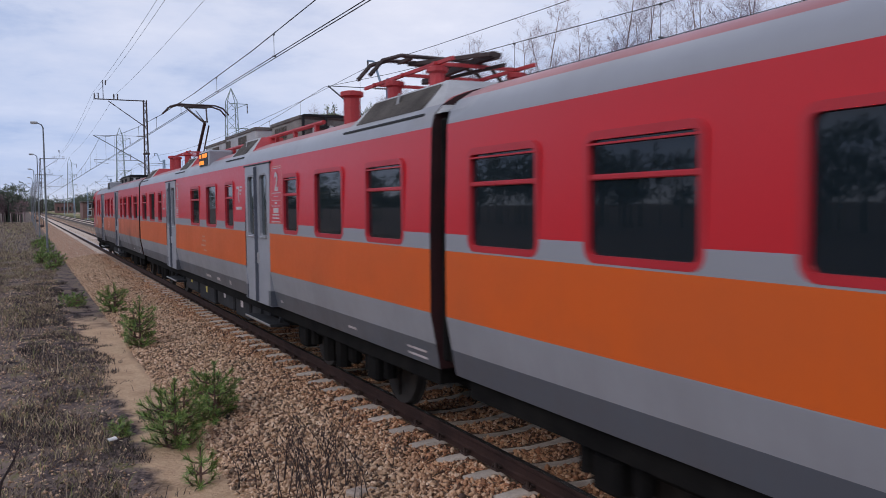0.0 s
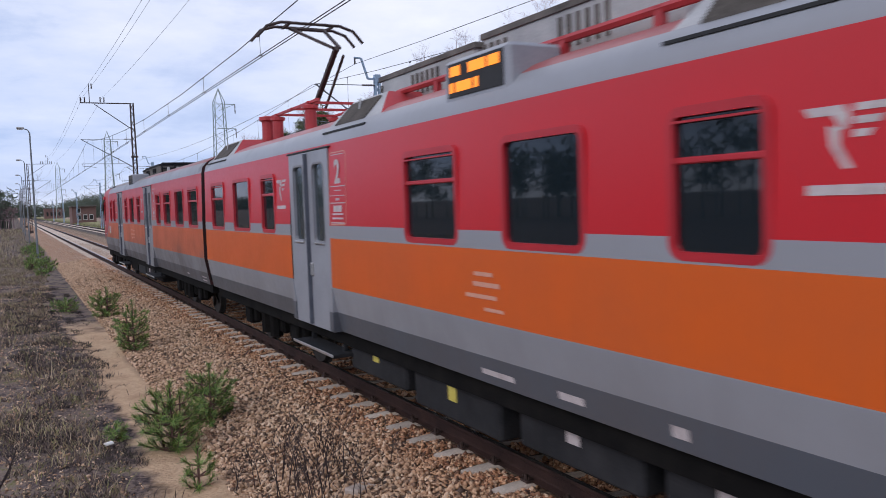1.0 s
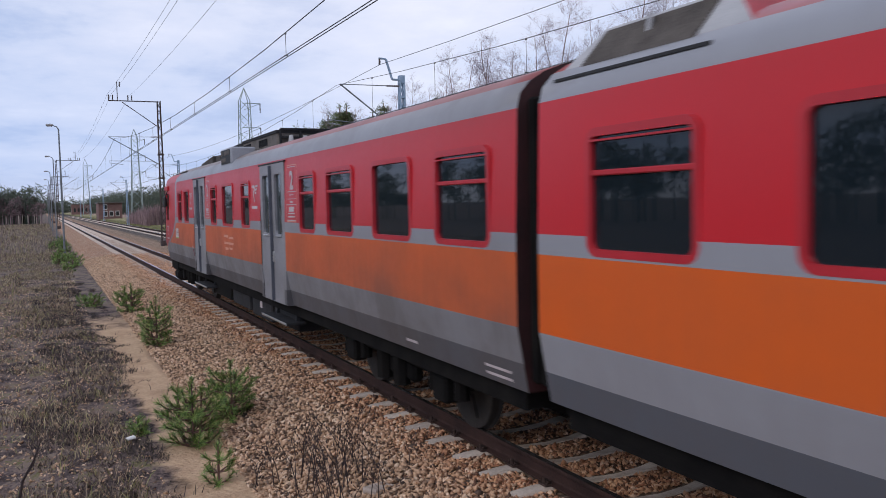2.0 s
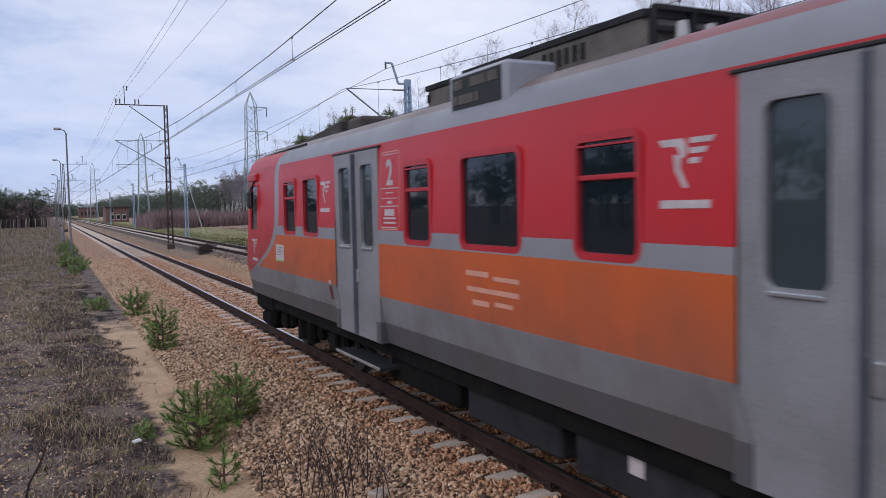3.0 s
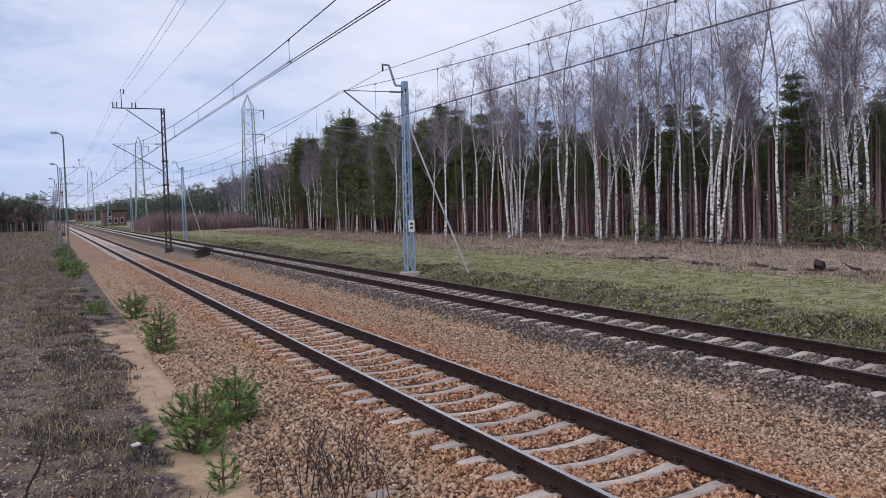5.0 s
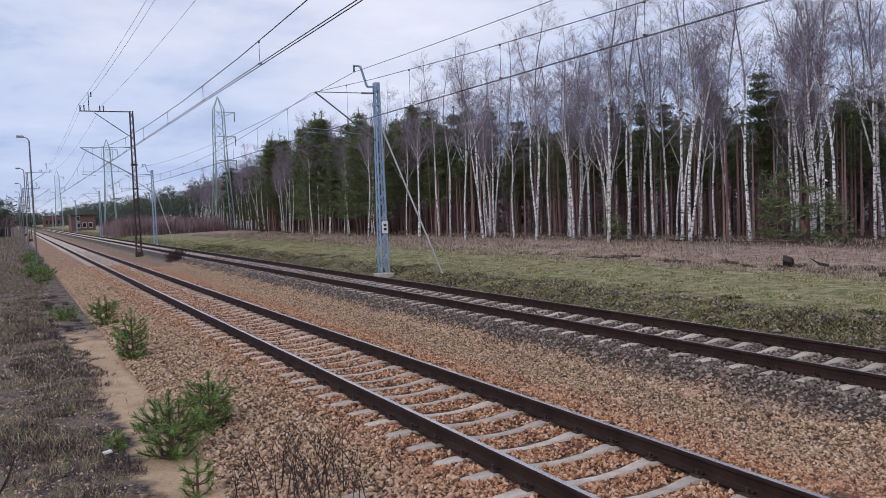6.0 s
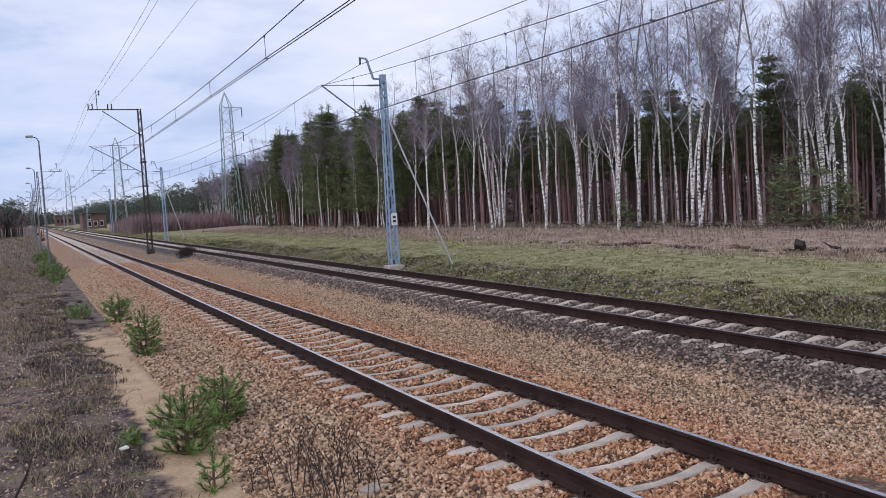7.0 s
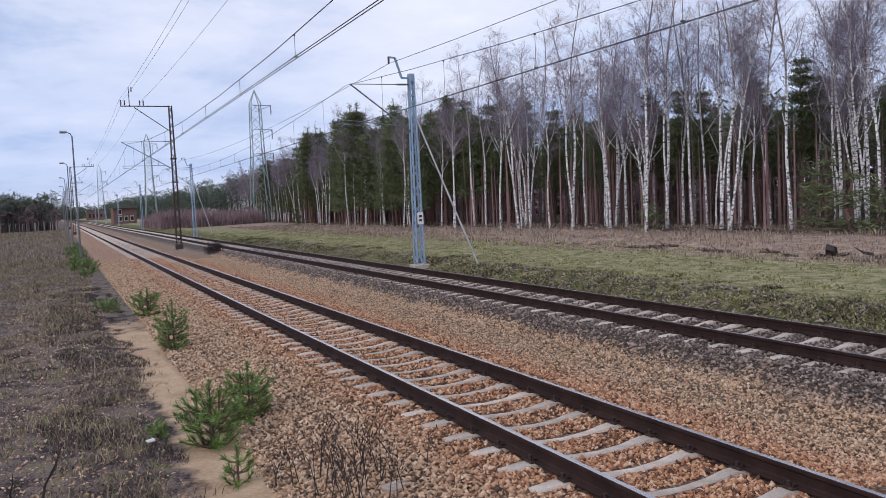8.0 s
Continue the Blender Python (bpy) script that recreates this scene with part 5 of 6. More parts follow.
def pylon(x, y, h, w):
    p = tagged(new("transmission_tower"), "tall grey-green lattice power pylon with side arms", "pylon", "power pylons")
    bm = bmesh.new()
    lattice(bm, x, y, -0.3, h * 0.52, w, w * 0.62, 0.16, 2.6)
    lattice(bm, x, y, h * 0.52, h * 0.9, w * 0.62, w * 0.5, 0.12, 1.6)
    for i in range(4):
        sx, sy = ((-1, -1), (1, -1), (1, 1), (-1, 1))[i]
        bar(bm, (x + sx * w * 0.25, y + sy * w * 0.25, h * 0.9), (x, y, h), 0.1)
    part("tower_body", bm, PYLON_STEEL, p)
    for z in (0.885, 0.70, 0.52):
        bm = bmesh.new()
        bar(bm, (x - w * 0.1, y, h * z), (x + 3.0, y, h * z), 0.12)
        bar(bm, (x, y, h * z - 1.2), (x + 3.0, y, h * z), 0.09)
        part("side_arm", bm, PYLON_STEEL, p)
        bm = bmesh.new()
        insulator(bm, (x + 2.95, y, h * z), (x + 2.95, y, h * z - 1.7), 0.13)
        part("insulator", bm, PORCELAIN, p)
    return p


pylon(34.4, 150, 24.5, 3.5)
pylon(26.0, 262, 27.0, 3.5)
pylon(19.0, 420, 27.0, 3.6)

# ---- trees ----
rng = random.Random(7)


def twig_mesh(name, quads, mat, parent, label):
    """Fine twigs: each a thin tapered strip (root, tip, width), joined in one mesh."""
    p, q, w = (np.array([t[i] for t in quads], float) for i in range(3))
    g = np.random.default_rng(len(quads))
    d = q - p
    side = np.cross(d, g.normal(size=d.shape))
    side *= (w / np.maximum(np.linalg.norm(side, axis=1), 1e-6))[:, None]
    v = np.stack([p - side, p + side, q + side * 0.35, q - side * 0.35], 1).reshape(-1, 3)
    ob = from_arrays(name, v, np.arange(len(v)).reshape(-1, 4), mat, parent)
    return tagged(ob, label)


def birch(seed, h, fork):
    r = random.Random(seed)
    tree = tagged(new("birch_tree"), "bare birch with a white trunk and fine purple-brown twigs", "birch tree", "birches at the forest edge")
    bm, tw = bmesh.new(), []
    lean = (r.uniform(-0.07, 0.07), r.uniform(-0.07, 0.07))

    def stem(x0, y0, z0, hh, r0, lx, ly):
        n = 12
        ph = r.uniform(0, 6)
        pts = [Vector((x0 + lx * hh * (k / n) ** 1.2 + 0.34 * math.sin(k * 0.62 + ph) * k / n, y0 + ly * hh * (k / n) ** 1.2 + 0.28 * math.cos(k * 0.75 + ph * 2) * k / n, z0 + hh * k / n)) for k in range(n + 1)]
        tube(bm, pts, [r0 * (1.25 if k == 0 else 1.0) * (1 - 0.93 * (k / n) ** 1.05) + 0.008 for k in range(n + 1)], 7)
        return pts

    def spray(base, d, ln, wide):
        """A thin branch with drooping side twigs."""
        mid = base + d * ln * 0.5 + Vector((r.uniform(-1, 1), r.uniform(-1, 1), 0)) * ln * 0.08
        end = mid + Vector((d.x * r.uniform(0.7, 1.4), d.y * r.uniform(0.7, 1.4), d.z * r.uniform(0.3, 0.9))) * ln * 0.5
        tw.append((base, mid, wide))
        tw.append((mid, end, wide * 0.6))
        for q in range(int(5 + 6 * ln)):
            g = r.uniform(0.12, 1.0)
            p = base.lerp(mid, g * 2) if g < 0.5 else mid.lerp(end, g * 2 - 1)
            b = (d * 0.7 + Vector((r.uniform(-1, 1), r.uniform(-1, 1), r.uniform(-0.2, 1.1)))).normalized()
            l2 = r.uniform(0.25, 0.95)
            e = p + b * l2
            tw.append((p, e, 0.0055))
            for _ in range(3):
                f = p.lerp(e, r.uniform(0.3, 1.0))
                tw.append((f, f + (b + Vector((r.uniform(-1, 1), r.uniform(-1, 1), r.uniform(-0.9, 0.5)))).normalized() * r.uniform(0.2, 0.5), 0.004))

    stems = [stem(0, 0, -0.3, h, 0.066 + 0.0022 * h * r.uniform(0.2, 1.0), *lean)]
    if fork:
        stems.append(stem(0.08, 0.05, -0.25, h * 0.9, 0.07, lean[0] + r.choice((-1, 1)) * 0.09, lean[1] + r.uniform(-0.1, 0.1)))
    for pts in stems:
        n = len(pts) - 1
        on = lambda f: pts[min(int(f * n), n - 1)].lerp(pts[min(int(f * n), n - 1) + 1], f * n - min(int(f * n), n - 1))
        for k in range(r.randint(3, 6)):       # rising limbs with pale bark
            f, a = r.uniform(0.36, 0.72), r.uniform(0, math.tau)
            ln = h * r.uniform(0.12, 0.24)
            d = Vector((math.cos(a) * 0.5, math.sin(a) * 0.5, r.uniform(0.6, 1.6))).normalized()
            p0 = on(f)
            p1 = p0 + d * ln * 0.5 + Vector((r.uniform(-0.2, 0.2), r.uniform(-0.2, 0.2), 0))
            p2 = p1 + (d + Vector((0, 0, 0.35))).normalized() * ln * 0.5
            tube(bm, [p0, p1, p2], [r.uniform(0.022, 0.04), 0.02, 0.008], 5, cap=False)
            for _ in range(4):
                g = r.uniform(0.35, 1.0)
                q0 = p0.lerp(p1, g * 2) if g < 0.5 else p1.lerp(p2, g * 2 - 1)
                aa = r.uniform(0, math.tau)
                spray(q0, Vector((math.cos(aa), math.sin(aa), r.uniform(0.3, 1.6))).normalized(), r.uniform(0.5, 1.3), 0.011)
        for k in range(int(2.3 * h)):
            f = 0.50 + 0.49 * r.random() ** 0.9
            a, ln = r.uniform(0, math.tau), h * (0.05 + 0.16 * (1.0 - f)) * r.uniform(0.6, 1.25) + 0.3
            spray(on(f), Vector((math.cos(a), math.sin(a), r.uniform(0.5, 1.7))).normalized(), ln, 0.020 * (1.3 - f))
        for k in range(7):                     # dead side twigs low on the stem
            f, a = r.uniform(0.12, 0.4), r.uniform(0, math.tau)
            p0 = on(f)
            tw.append((p0, p0 + Vector((math.cos(a), math.sin(a), r.uniform(-0.3, 0.5))) * r.uniform(0.4, 1.1), 0.010))
    part("trunk", bm, BIRCH, tree, "white birch trunk with black marks", True)
    twig_mesh("crown", tw, TWIG, tree, "haze of bare purple-brown twigs")
    return tree


def clump(bm, c, r, n, rnd, flat=0.5, size=0.22, slim=0.35):
    """Needle tufts: small crossed blades round a centre."""
    for _ in range(n):
        d = Vector((rnd.gauss(0, 1), rnd.gauss(0, 1), rnd.gauss(0, 1) * flat))
        p = c + d * r * 0.5
        a = Vector((rnd.uniform(-1, 1), rnd.uniform(-1, 1), rnd.uniform(-0.4, 1))).normalized()
        b = a.orthogonal().normalized()
        s = size * rnd.uniform(0.6, 1.4)
        v = [bm.verts.new(p + q) for q in (-b * s * slim, b * s * slim, a * s + b * s * slim * 0.35, a * s * 1.05 - b * s * slim * 0.3)]
        bm.faces.new(v)


def pine(seed, h, low, wide=0.2, tufts=20):
    r = random.Random(seed)
    tree = tagged(new("pine_tree"), "dark green pine with a bare reddish trunk", "pine tree", "pines of the forest")
    bm, cr = bmesh.new(), bmesh.new()
    n = 7
    pts = [Vector((0.12 * math.sin(k + seed), 0.12 * math.cos(1.4 * k + seed), -0.3 + (h + 0.1) * k / n)) for k in range(n + 1)]
    tube(bm, pts, [0.15 * (1 - 0.85 * k / n) + 0.015 for k in range(n + 1)], 6)
    whorls = max(5, int((1 - low) * h * 1.7))
    for w in range(whorls):
        f = low + (0.985 - low) * (w + r.uniform(-0.3, 0.3)) / whorls
        i = min(int(f * n), n - 1)
        base = pts[i].lerp(pts[i + 1], f * n - i)
        for k in range(5):
            a = k * math.tau / 5 + w * 0.9 + r.uniform(-0.4, 0.4)
            ln = ((1.04 - f) ** 0.75 * h * wide + 0.25) * r.uniform(0.55, 1.15)
            end = base + Vector((math.cos(a) * ln, math.sin(a) * ln, ln * r.uniform(-0.05, 0.4)))
            tube(bm, [base, end], [0.03, 0.008], 3, cap=False)
            for g in (0.3, 0.55, 0.8, 1.0):
                clump(cr, base.lerp(end, g), 0.36 + 0.1 * ln, tufts, r, 0.55, 0.24, 0.12)
    clump(cr, pts[-1], 0.3, 24, r, 1.6, 0.24, 0.12)
    for k in range(14):      # dead snags below the crown
        f, a = r.uniform(0.12, max(low, 0.14)), r.uniform(0, math.tau)
        base = Vector((0, 0, f * h))
        tube(bm, [base, base + Vector((math.cos(a) * 0.9, math.sin(a) * 0.9, 0.1))], [0.015, 0.004], 3, cap=False)
    part("trunk", bm, PINE_BARK, tree)
    part("crown", cr, PINE_NEEDLE, tree, "dark needle clumps")
    return tree


def spread(kinds, places):
    """The first trees of a kind stand where they were built; the others are copies."""
    used = set()
    for i, x, y, a, s in places:
        m = Matrix.LocRotScale((x, y, float(ground_z(np.float64(x), np.float64(y)))), Euler((0, 0, a)), (s, s, s))
        if i in used:
            copy_thing(kinds[i], m)
        else:
            kinds[i].matrix_basis = m
            used.add(i)


def edge_x(y):
    """Where the forest's front line runs."""
    return float(lerp_table(y, [(0, 41), (24, 37), (36, 33.5), (48, 31.5), (58, 30), (75, 30), (107, 31.5), (160, 38), (270, 47)]))


# the birches that stand out one by one along the clearing
FRONT = [(33.5, 60.8), (29.9, 52.0), (30.5, 50.3), (34.8, 56.3), (32.1, 51.3), (32.7, 49.6), (42.6, 65.8), (43.2, 62.4), (32.1, 45.8), (39.5, 55.7),
         (36.5, 50.3), (33.1, 42.9), (37.2, 47.6), (40.5, 51.3), (37.5, 46.6), (41.0, 49.2), (31.8, 37.8), (41.3, 48.0), (35.7, 40.4),
         (38.7, 42.1), (45.6, 48.3), (39.2, 40.4), (35.7, 35.6), (34.8, 34.1), (39.8, 38.2), (37.6, 34.8), (46.7, 42.1), (36.0, 30.8),
         (39.4, 29.3), (37.5, 26.7), (48.4, 32.4), (40.3, 26.3), (42.9, 27.5), (41.2, 31.8), (38.6, 28.2), (44.0, 35.5)]


def forest():
    births = [birch(11 + k, h, k in (1, 4, 6, 8)) for k, h in enumerate((15.5, 14.0, 16.5, 13.0, 15.0, 12.0, 14.5, 16.0, 13.5, 15.2))]
    pines = [pine(31 + k, h, low, w) for k, (h, low, w) in enumerate(((12.5, 0.42, 0.17), (11.5, 0.34, 0.18), (13.5, 0.46, 0.16), (12.0, 0.28, 0.19), (10.5, 0.22, 0.20), (12.8, 0.52, 0.19)))]
    spots = []
    for k, (x, y) in enumerate(FRONT):
        spots.append(((k * 7) % 10, x, y, rng.uniform(0, 6.28), rng.uniform(0.92, 1.12) * (1 + 0.004 * (x - 34))))
    y = 12.0
    while y < 250:
        y += rng.uniform(0.9, 2.6) * (1.0 if y < 62 else 1.3)
        if 27 < y < 60 and rng.random() < 0.35:
            continue
        spots.append((rng.randrange(10), edge_x(y) + abs(rng.gauss(0, 2.6)) + (2.0 if y < 60 else -0.3), y, rng.uniform(0, 6.28), rng.uniform(0.78, 1.02) * (1.0 if y < 60 else 0.84)))
    spread(births, spots)
    spots = []
    for row in range(6):
        y = 6.0
        while y < 180:
            y += rng.uniform(1.6, 3.2) * (1 + 0.12 * row) * (1.0 if y < 125 else 1.6)
            tall = y > 64 + rng.uniform(-5, 5)
            x = edge_x(y) + (1.0 if tall else 9.5) + row * 2.3 + rng.gauss(0, 0.8)
            if tall and row < 2 and rng.random() < (0.22 if y < 130 else 0.55):
                continue
            k = rng.choice((3, 4, 1)) if tall and row < 2 else rng.choice((0, 1, 2, 3, 5) if tall else (0, 2, 5))
            spots.append((k, x, y, rng.uniform(0, 6.28), rng.uniform(0.92, 1.2) * float(lerp_table(y, [(60, 0.74), (78, 1.02), (92, 1.12), (115, 1.12), (180, 0.95)])) * (1.0 + 0.004 * (x - 30)) if tall else rng.uniform(0.76, 0.96)))
    spread(pines, spots)


forest()
put_spruce = [(36.6, 29.2, 4.6), (36.4, 27.6, 3.6), (38.0, 31.2, 4.0), (34.6, 40.8, 2.2), (36.8, 26.3, 2.8), (29.5, 107.0, 3.0)]
for k, (sx, sy, sh) in enumerate(put_spruce):
    sp = pine(70 + k, sh, 0.05, 0.22, 8)
    tagged(sp, "young dark green conifer before the birches", "conifer", "young conifers at the forest edge")
    sp.location = (sx, sy, -0.2)


def far_wood(name, label, x0, y0, x1, y1, depth, h, n, mat, size=1.0, trunk=True):
    """A distant belt of trees: uneven crowns of blades over thin trunks, joined in one mesh."""
    r = random.Random(int(abs(x0) * 13 + y0))
    bm = bmesh.new()
    for k in range(n):
        f = r.random()
        off = r.random() * depth
        x, y = x0 + (x1 - x0) * f, y0 + (y1 - y0) * f
        d = Vector((x1 - x0, y1 - y0, 0)).normalized()
        x, y = x + d.y * off, y - d.x * off
        hh = h * r.uniform(0.7, 1.1)
        if trunk:
            tube(bm, [(x, y, -0.4), (x, y, hh * 0.8)], [0.14, 0.05], 3, cap=False)
        for q in range(9):
            c = Vector((x + r.gauss(0, 0.8) * size, y + r.gauss(0, 0.8) * size, hh * r.uniform(0.35 if trunk else 0.05, 1.0)))
            clump(bm, c, 1.1 * size, 12, r, 0.8, 0.75 * size, 0.16)
    return tagged(part(name, bm, mat, None), label, "trees", kind="stuff")


far_wood("far_forest", "distant dark green pine forest along the track", 44, 160, 26, 620, 30, 11.5, 640, FAR_WOOD, 0.9)
far_wood("mid_forest", "mixed pine forest further along the track", 39.5, 172, 48, 285, 16, 11.5, 150, FAR_WOOD, 0.8)
far_wood("forest_depth", "deep dark interior of the pine forest", 58, -20, 58, 170, 14, 10.0, 560, FAR_WOOD, 1.0)
far_wood("undergrowth", "reddish-brown bare undergrowth inside the forest", 54, -10, 54, 165, 10, 7.0, 420, BROWN_WOOD, 0.9, False)


def forest_trunks():
    """The dim pole-like trunks deep inside the forest."""
    r = random.Random(5)
    bm = bmesh.new()
    for k in range(900):
        y = -5 + 170 * r.random()
        x = edge_x(y) + 3.5 + 20 * r.random()
        h, a = r.uniform(5, 7.6), r.uniform(-0.3, 0.3)
        tube(bm, [(x, y, -0.3), (x + a, y + a * 0.7, h)], [r.uniform(0.07, 0.12), 0.03], 4, cap=False)
    return tagged(part("forest_trunks", bm, DIM_BARK, None), "dim purple-brown pine trunks inside the forest", "trees", kind="stuff")


forest_trunks()
far_wood("near_side_wood", "dark wood on the camera's side, mirrored in the train windows", -75, -60, -55, 190, 12, 9.0, 170, FAR_WOOD, 1.1)
far_wood("far_grove", "distant dark grove beyond the dry field", -34, 200, -3, 212, 10, 7.6, 150, FAR_WOOD, 0.8)
far_wood("far_thicket", "distant bare brown trees beside the grove", -20, 205, -1.5, 208, 8, 5.2, 60, BROWN_WOOD, 0.7)
far_wood("horizon_wood", "low wooded skyline", -400, 900, 300, 1000, 60, 13, 420, FAR_WOOD, 3.0, False)


def young_pine(name_label, h, spread_r, leaders, seed, needles=60, width=0.0042):
    """Bushy sapling: leaders with whorls of upturned, needle-covered shoots."""
    r = random.Random(seed)
    bush = tagged(new("young_pine"), name_label, "young pine", "self-sown pines beside the ballast")
    bm, nd = bmesh.new(), bmesh.new()

    def needle(p, d, ln):
        o = d.orthogonal().normalized()
        o.rotate(Matrix.Rotation(r.uniform(0, math.tau), 3, d))
        t = (o * r.uniform(0.5, 1.0) + d * r.uniform(0.3, 1.1)).normalized() * ln * r.uniform(0.7, 1.25)
        w = d.cross(t).normalized() * width
        nd.faces.new([nd.verts.new(q) for q in (p - w, p + w, p + t + w * 0.4, p + t - w * 0.4)])

    def shoot(a, m, b):
        tube(bm, [a, m, b], [0.010, 0.008, 0.004], 4, cap=False)
        for k in range(needles):
            f = 1.0 - 0.72 * r.random() ** 1.6
            p = a.lerp(m, f * 2) if f < 0.5 else m.lerp(b, f * 2 - 1)
            needle(p, ((m - a) if f < 0.5 else (b - m)).normalized(), 0.085)
    for l in range(leaders):
        a0 = l * 2.4 + r.uniform(-0.3, 0.3)
        rad = 0 if l == 0 else spread_r * r.uniform(0.35, 0.6)
        bx, by = rad * math.cos(a0), rad * math.sin(a0)
        hh = h * (1.0 if l == 0 else r.uniform(0.7, 0.95))
        axis = [Vector((bx * 0.6, by * 0.6, -0.06)), Vector((bx * 0.9, by * 0.9, hh * 0.5)), Vector((bx, by, hh * 0.93))]
        tube(bm, axis, [0.018, 0.013, 0.006], 5, cap=False)
        shoot(axis[2] - Vector((0, 0, hh * 0.16)), axis[2] - Vector((0, 0, hh * 0.05)), axis[2] + Vector((0, 0, hh * 0.07)))
        whorls = max(3, int(hh / 0.16))
        for w in range(whorls):
            f = 0.08 + 0.74 * w / whorls
            s = axis[0].lerp(axis[1], f * 2) if f < 0.5 else axis[1].lerp(axis[2], f * 2 - 1)
            for k in range(4):
                a = k * math.tau / 4 + w * 0.7 + r.uniform(-0.35, 0.35)
                ln = spread_r * (0.62 + 0.75 * f - 1.0 * f * f) * r.uniform(0.6, 1.0) + 0.05
                m = s + Vector((math.cos(a) * ln * 0.6, math.sin(a) * ln * 0.6, ln * r.uniform(0.05, 0.28)))
                shoot(s, m, m + Vector((math.cos(a) * ln * 0.35, math.sin(a) * ln * 0.35, ln * r.uniform(0.12, 0.5))))
    part("stem", bm, PINE_BARK, bush)
    part("needles", nd, YOUNG_NEEDLE, bush, "bright green needle shoots")
    return bush


def put(ob, x, y, a=0.0, s=1.0):
    ob.matrix_basis = Matrix.LocRotScale((x, y, float(ground_z(np.float64(x), np.float64(y)))), Euler((0, 0, a)), (s, s, s))
    return ob


put(young_pine("bushy young pine on sand beside the ballast", 0.80, 0.44, 4, 3, 66), 1.50, 9.85)
put(young_pine("bushy young pine leaning on the ballast slope", 0.74, 0.42, 4, 4, 66), 2.14, 10.7)
put(young_pine("small young pine at the foot of the ballast", 1.0, 0.42, 3, 5, 42, 0.006), 1.98, 17.2)
put(young_pine("small young pine on the ballast slope", 0.78, 0.46, 3, 6, 42, 0.007), 2.03, 23.2)
put(young_pine("single pale pine seedling on sand", 0.40, 0.16, 1, 8, 45), 1.5, 8.3)
put(young_pine("tiny pine seedling beside a scrap of paper", 0.18, 0.09, 1, 18, 40), 0.95, 10.6)
put(young_pine("low green seedling in dry grass", 0.34, 0.42, 3, 9, 36, 0.007), 1.15, 25.5)
for k in range(14):
    f = k / 13
    put(young_pine("low green pine beside the lamp posts", 0.34 + 0.22 * ((k * 5) % 3) / 2, 0.42, 2, 40 + k, 26, 0.013), 1.0 + 0.4 * math.sin(k * 2.1), 41 + 38 * f, k, 1.0 + 0.25 * math.sin(k))


# ---- ground cover ----
def patches(x, y, scale, seed):
    """Smooth random patches, 0 to 1."""
    g = np.random.default_rng(seed).random((97, 97))
    u, v = np.asarray(x) / scale + 40, np.asarray(y) / scale
    i, j = np.floor(u).astype(int), np.floor(v).astype(int)
    a, b = u - i, v - j
    a, b = a * a * (3 - 2 * a), b * b * (3 - 2 * b)
    at = lambda p, q: g[p % 97, q % 97]
    return (at(i, j) * (1 - a) + at(i + 1, j) * a) * (1 - b) + (at(i, j + 1) * (1 - a) + at(i + 1, j + 1) * a) * b


def blades(name, label, n, area, height, width, mat, seed, clumps=0.6, keep=None, lay=0.5):
    """Grass blades: each a bent strip of two quads, joined in one mesh."""
    g = np.random.default_rng(seed)
    x0, x1, y0, y1 = area
    u = g.random(n) ** 1.6
    y = y0 + (y1 - y0) * u
    x = x0 + (x1 - x0) * g.random(n)
    tuft = patches(x, y, 0.45, seed + 50) + 0.7 * patches(x, y, 1.6, seed + 51) - 0.85
    ok = g.random(n) < (1 - clumps) + clumps * (tuft > 0.0)
    if keep is not None:
        ok &= keep(x, y)
    x, y, tuft = x[ok], y[ok], tuft[ok]
    n = len(x)
    h = height * g.uniform(0.35, 1.2, n) * (0.75 + 0.9 * np.clip(tuft, -0.4, 0.6))
    a, b = g.uniform(0, 6.28, n), g.uniform(0, 6.28, n)
    bend = h * lay * g.uniform(0.3, 1.5, n)
    base = np.stack([x, y, ground_z(x, y) - 0.02], 1)
    side = np.stack([np.cos(a), np.sin(a), 0 * a], 1) * (width * (1 + y * 0.05))[:, None]
    lean = np.stack([np.cos(b) * bend, np.sin(b) * bend, 0 * b], 1)
    up = np.stack([0 * h, 0 * h, h], 1)
    p = np.stack([base - side, base + side, base + lean * 0.35 + up * 0.6 - side * 0.7, base + lean * 0.35 + up * 0.6 + side * 0.7, base + lean + up], 1)
    idx = np.arange(n)[:, None] * 5
    f4 = np.concatenate([idx + np.array([0, 1, 3, 2])], 0)
    tri = idx + np.array([2, 3, 4])
    v = p.reshape(-1, 3)
    faces = np.concatenate([np.stack([f4[:, 0], f4[:, 1], f4[:, 2]], 1), np.stack([f4[:, 0], f4[:, 2], f4[:, 3]], 1), tri], 0)
    return tagged(from_arrays(name, v, faces, mat), label, "grass", kind="stuff")


EDGE = lambda y: 0.77 + 0.55 * (patches(0 * y, y, 1.7, 81) - 0.4) + 0.3 * (patches(0 * y, y, 0.5, 82) - 0.5)
blades("dry_grass", "dry brown matted grass on the embankment edge", 190000, (-9, 1.1, 4, 60), 0.14, 0.0035, DRY, 1, 0.75, lambda x, y: x < EDGE(y), 0.9)
blades("far_dry_grass", "dry purple-brown grass of the field beside the line", 45000, (-24, 0.9, 52, 190), 0.32, 0.004, DRY, 27, 0.5, None, 0.7)
blades("tall_dry_grass", "tufts of taller straw-coloured dead grass", 20000, (-16, 0.4, 4, 60), 0.42, 0.003, DRY, 4, 0.95, lambda x, y: patches(x, y, 0.7, 77) > 0.62, 0.6)
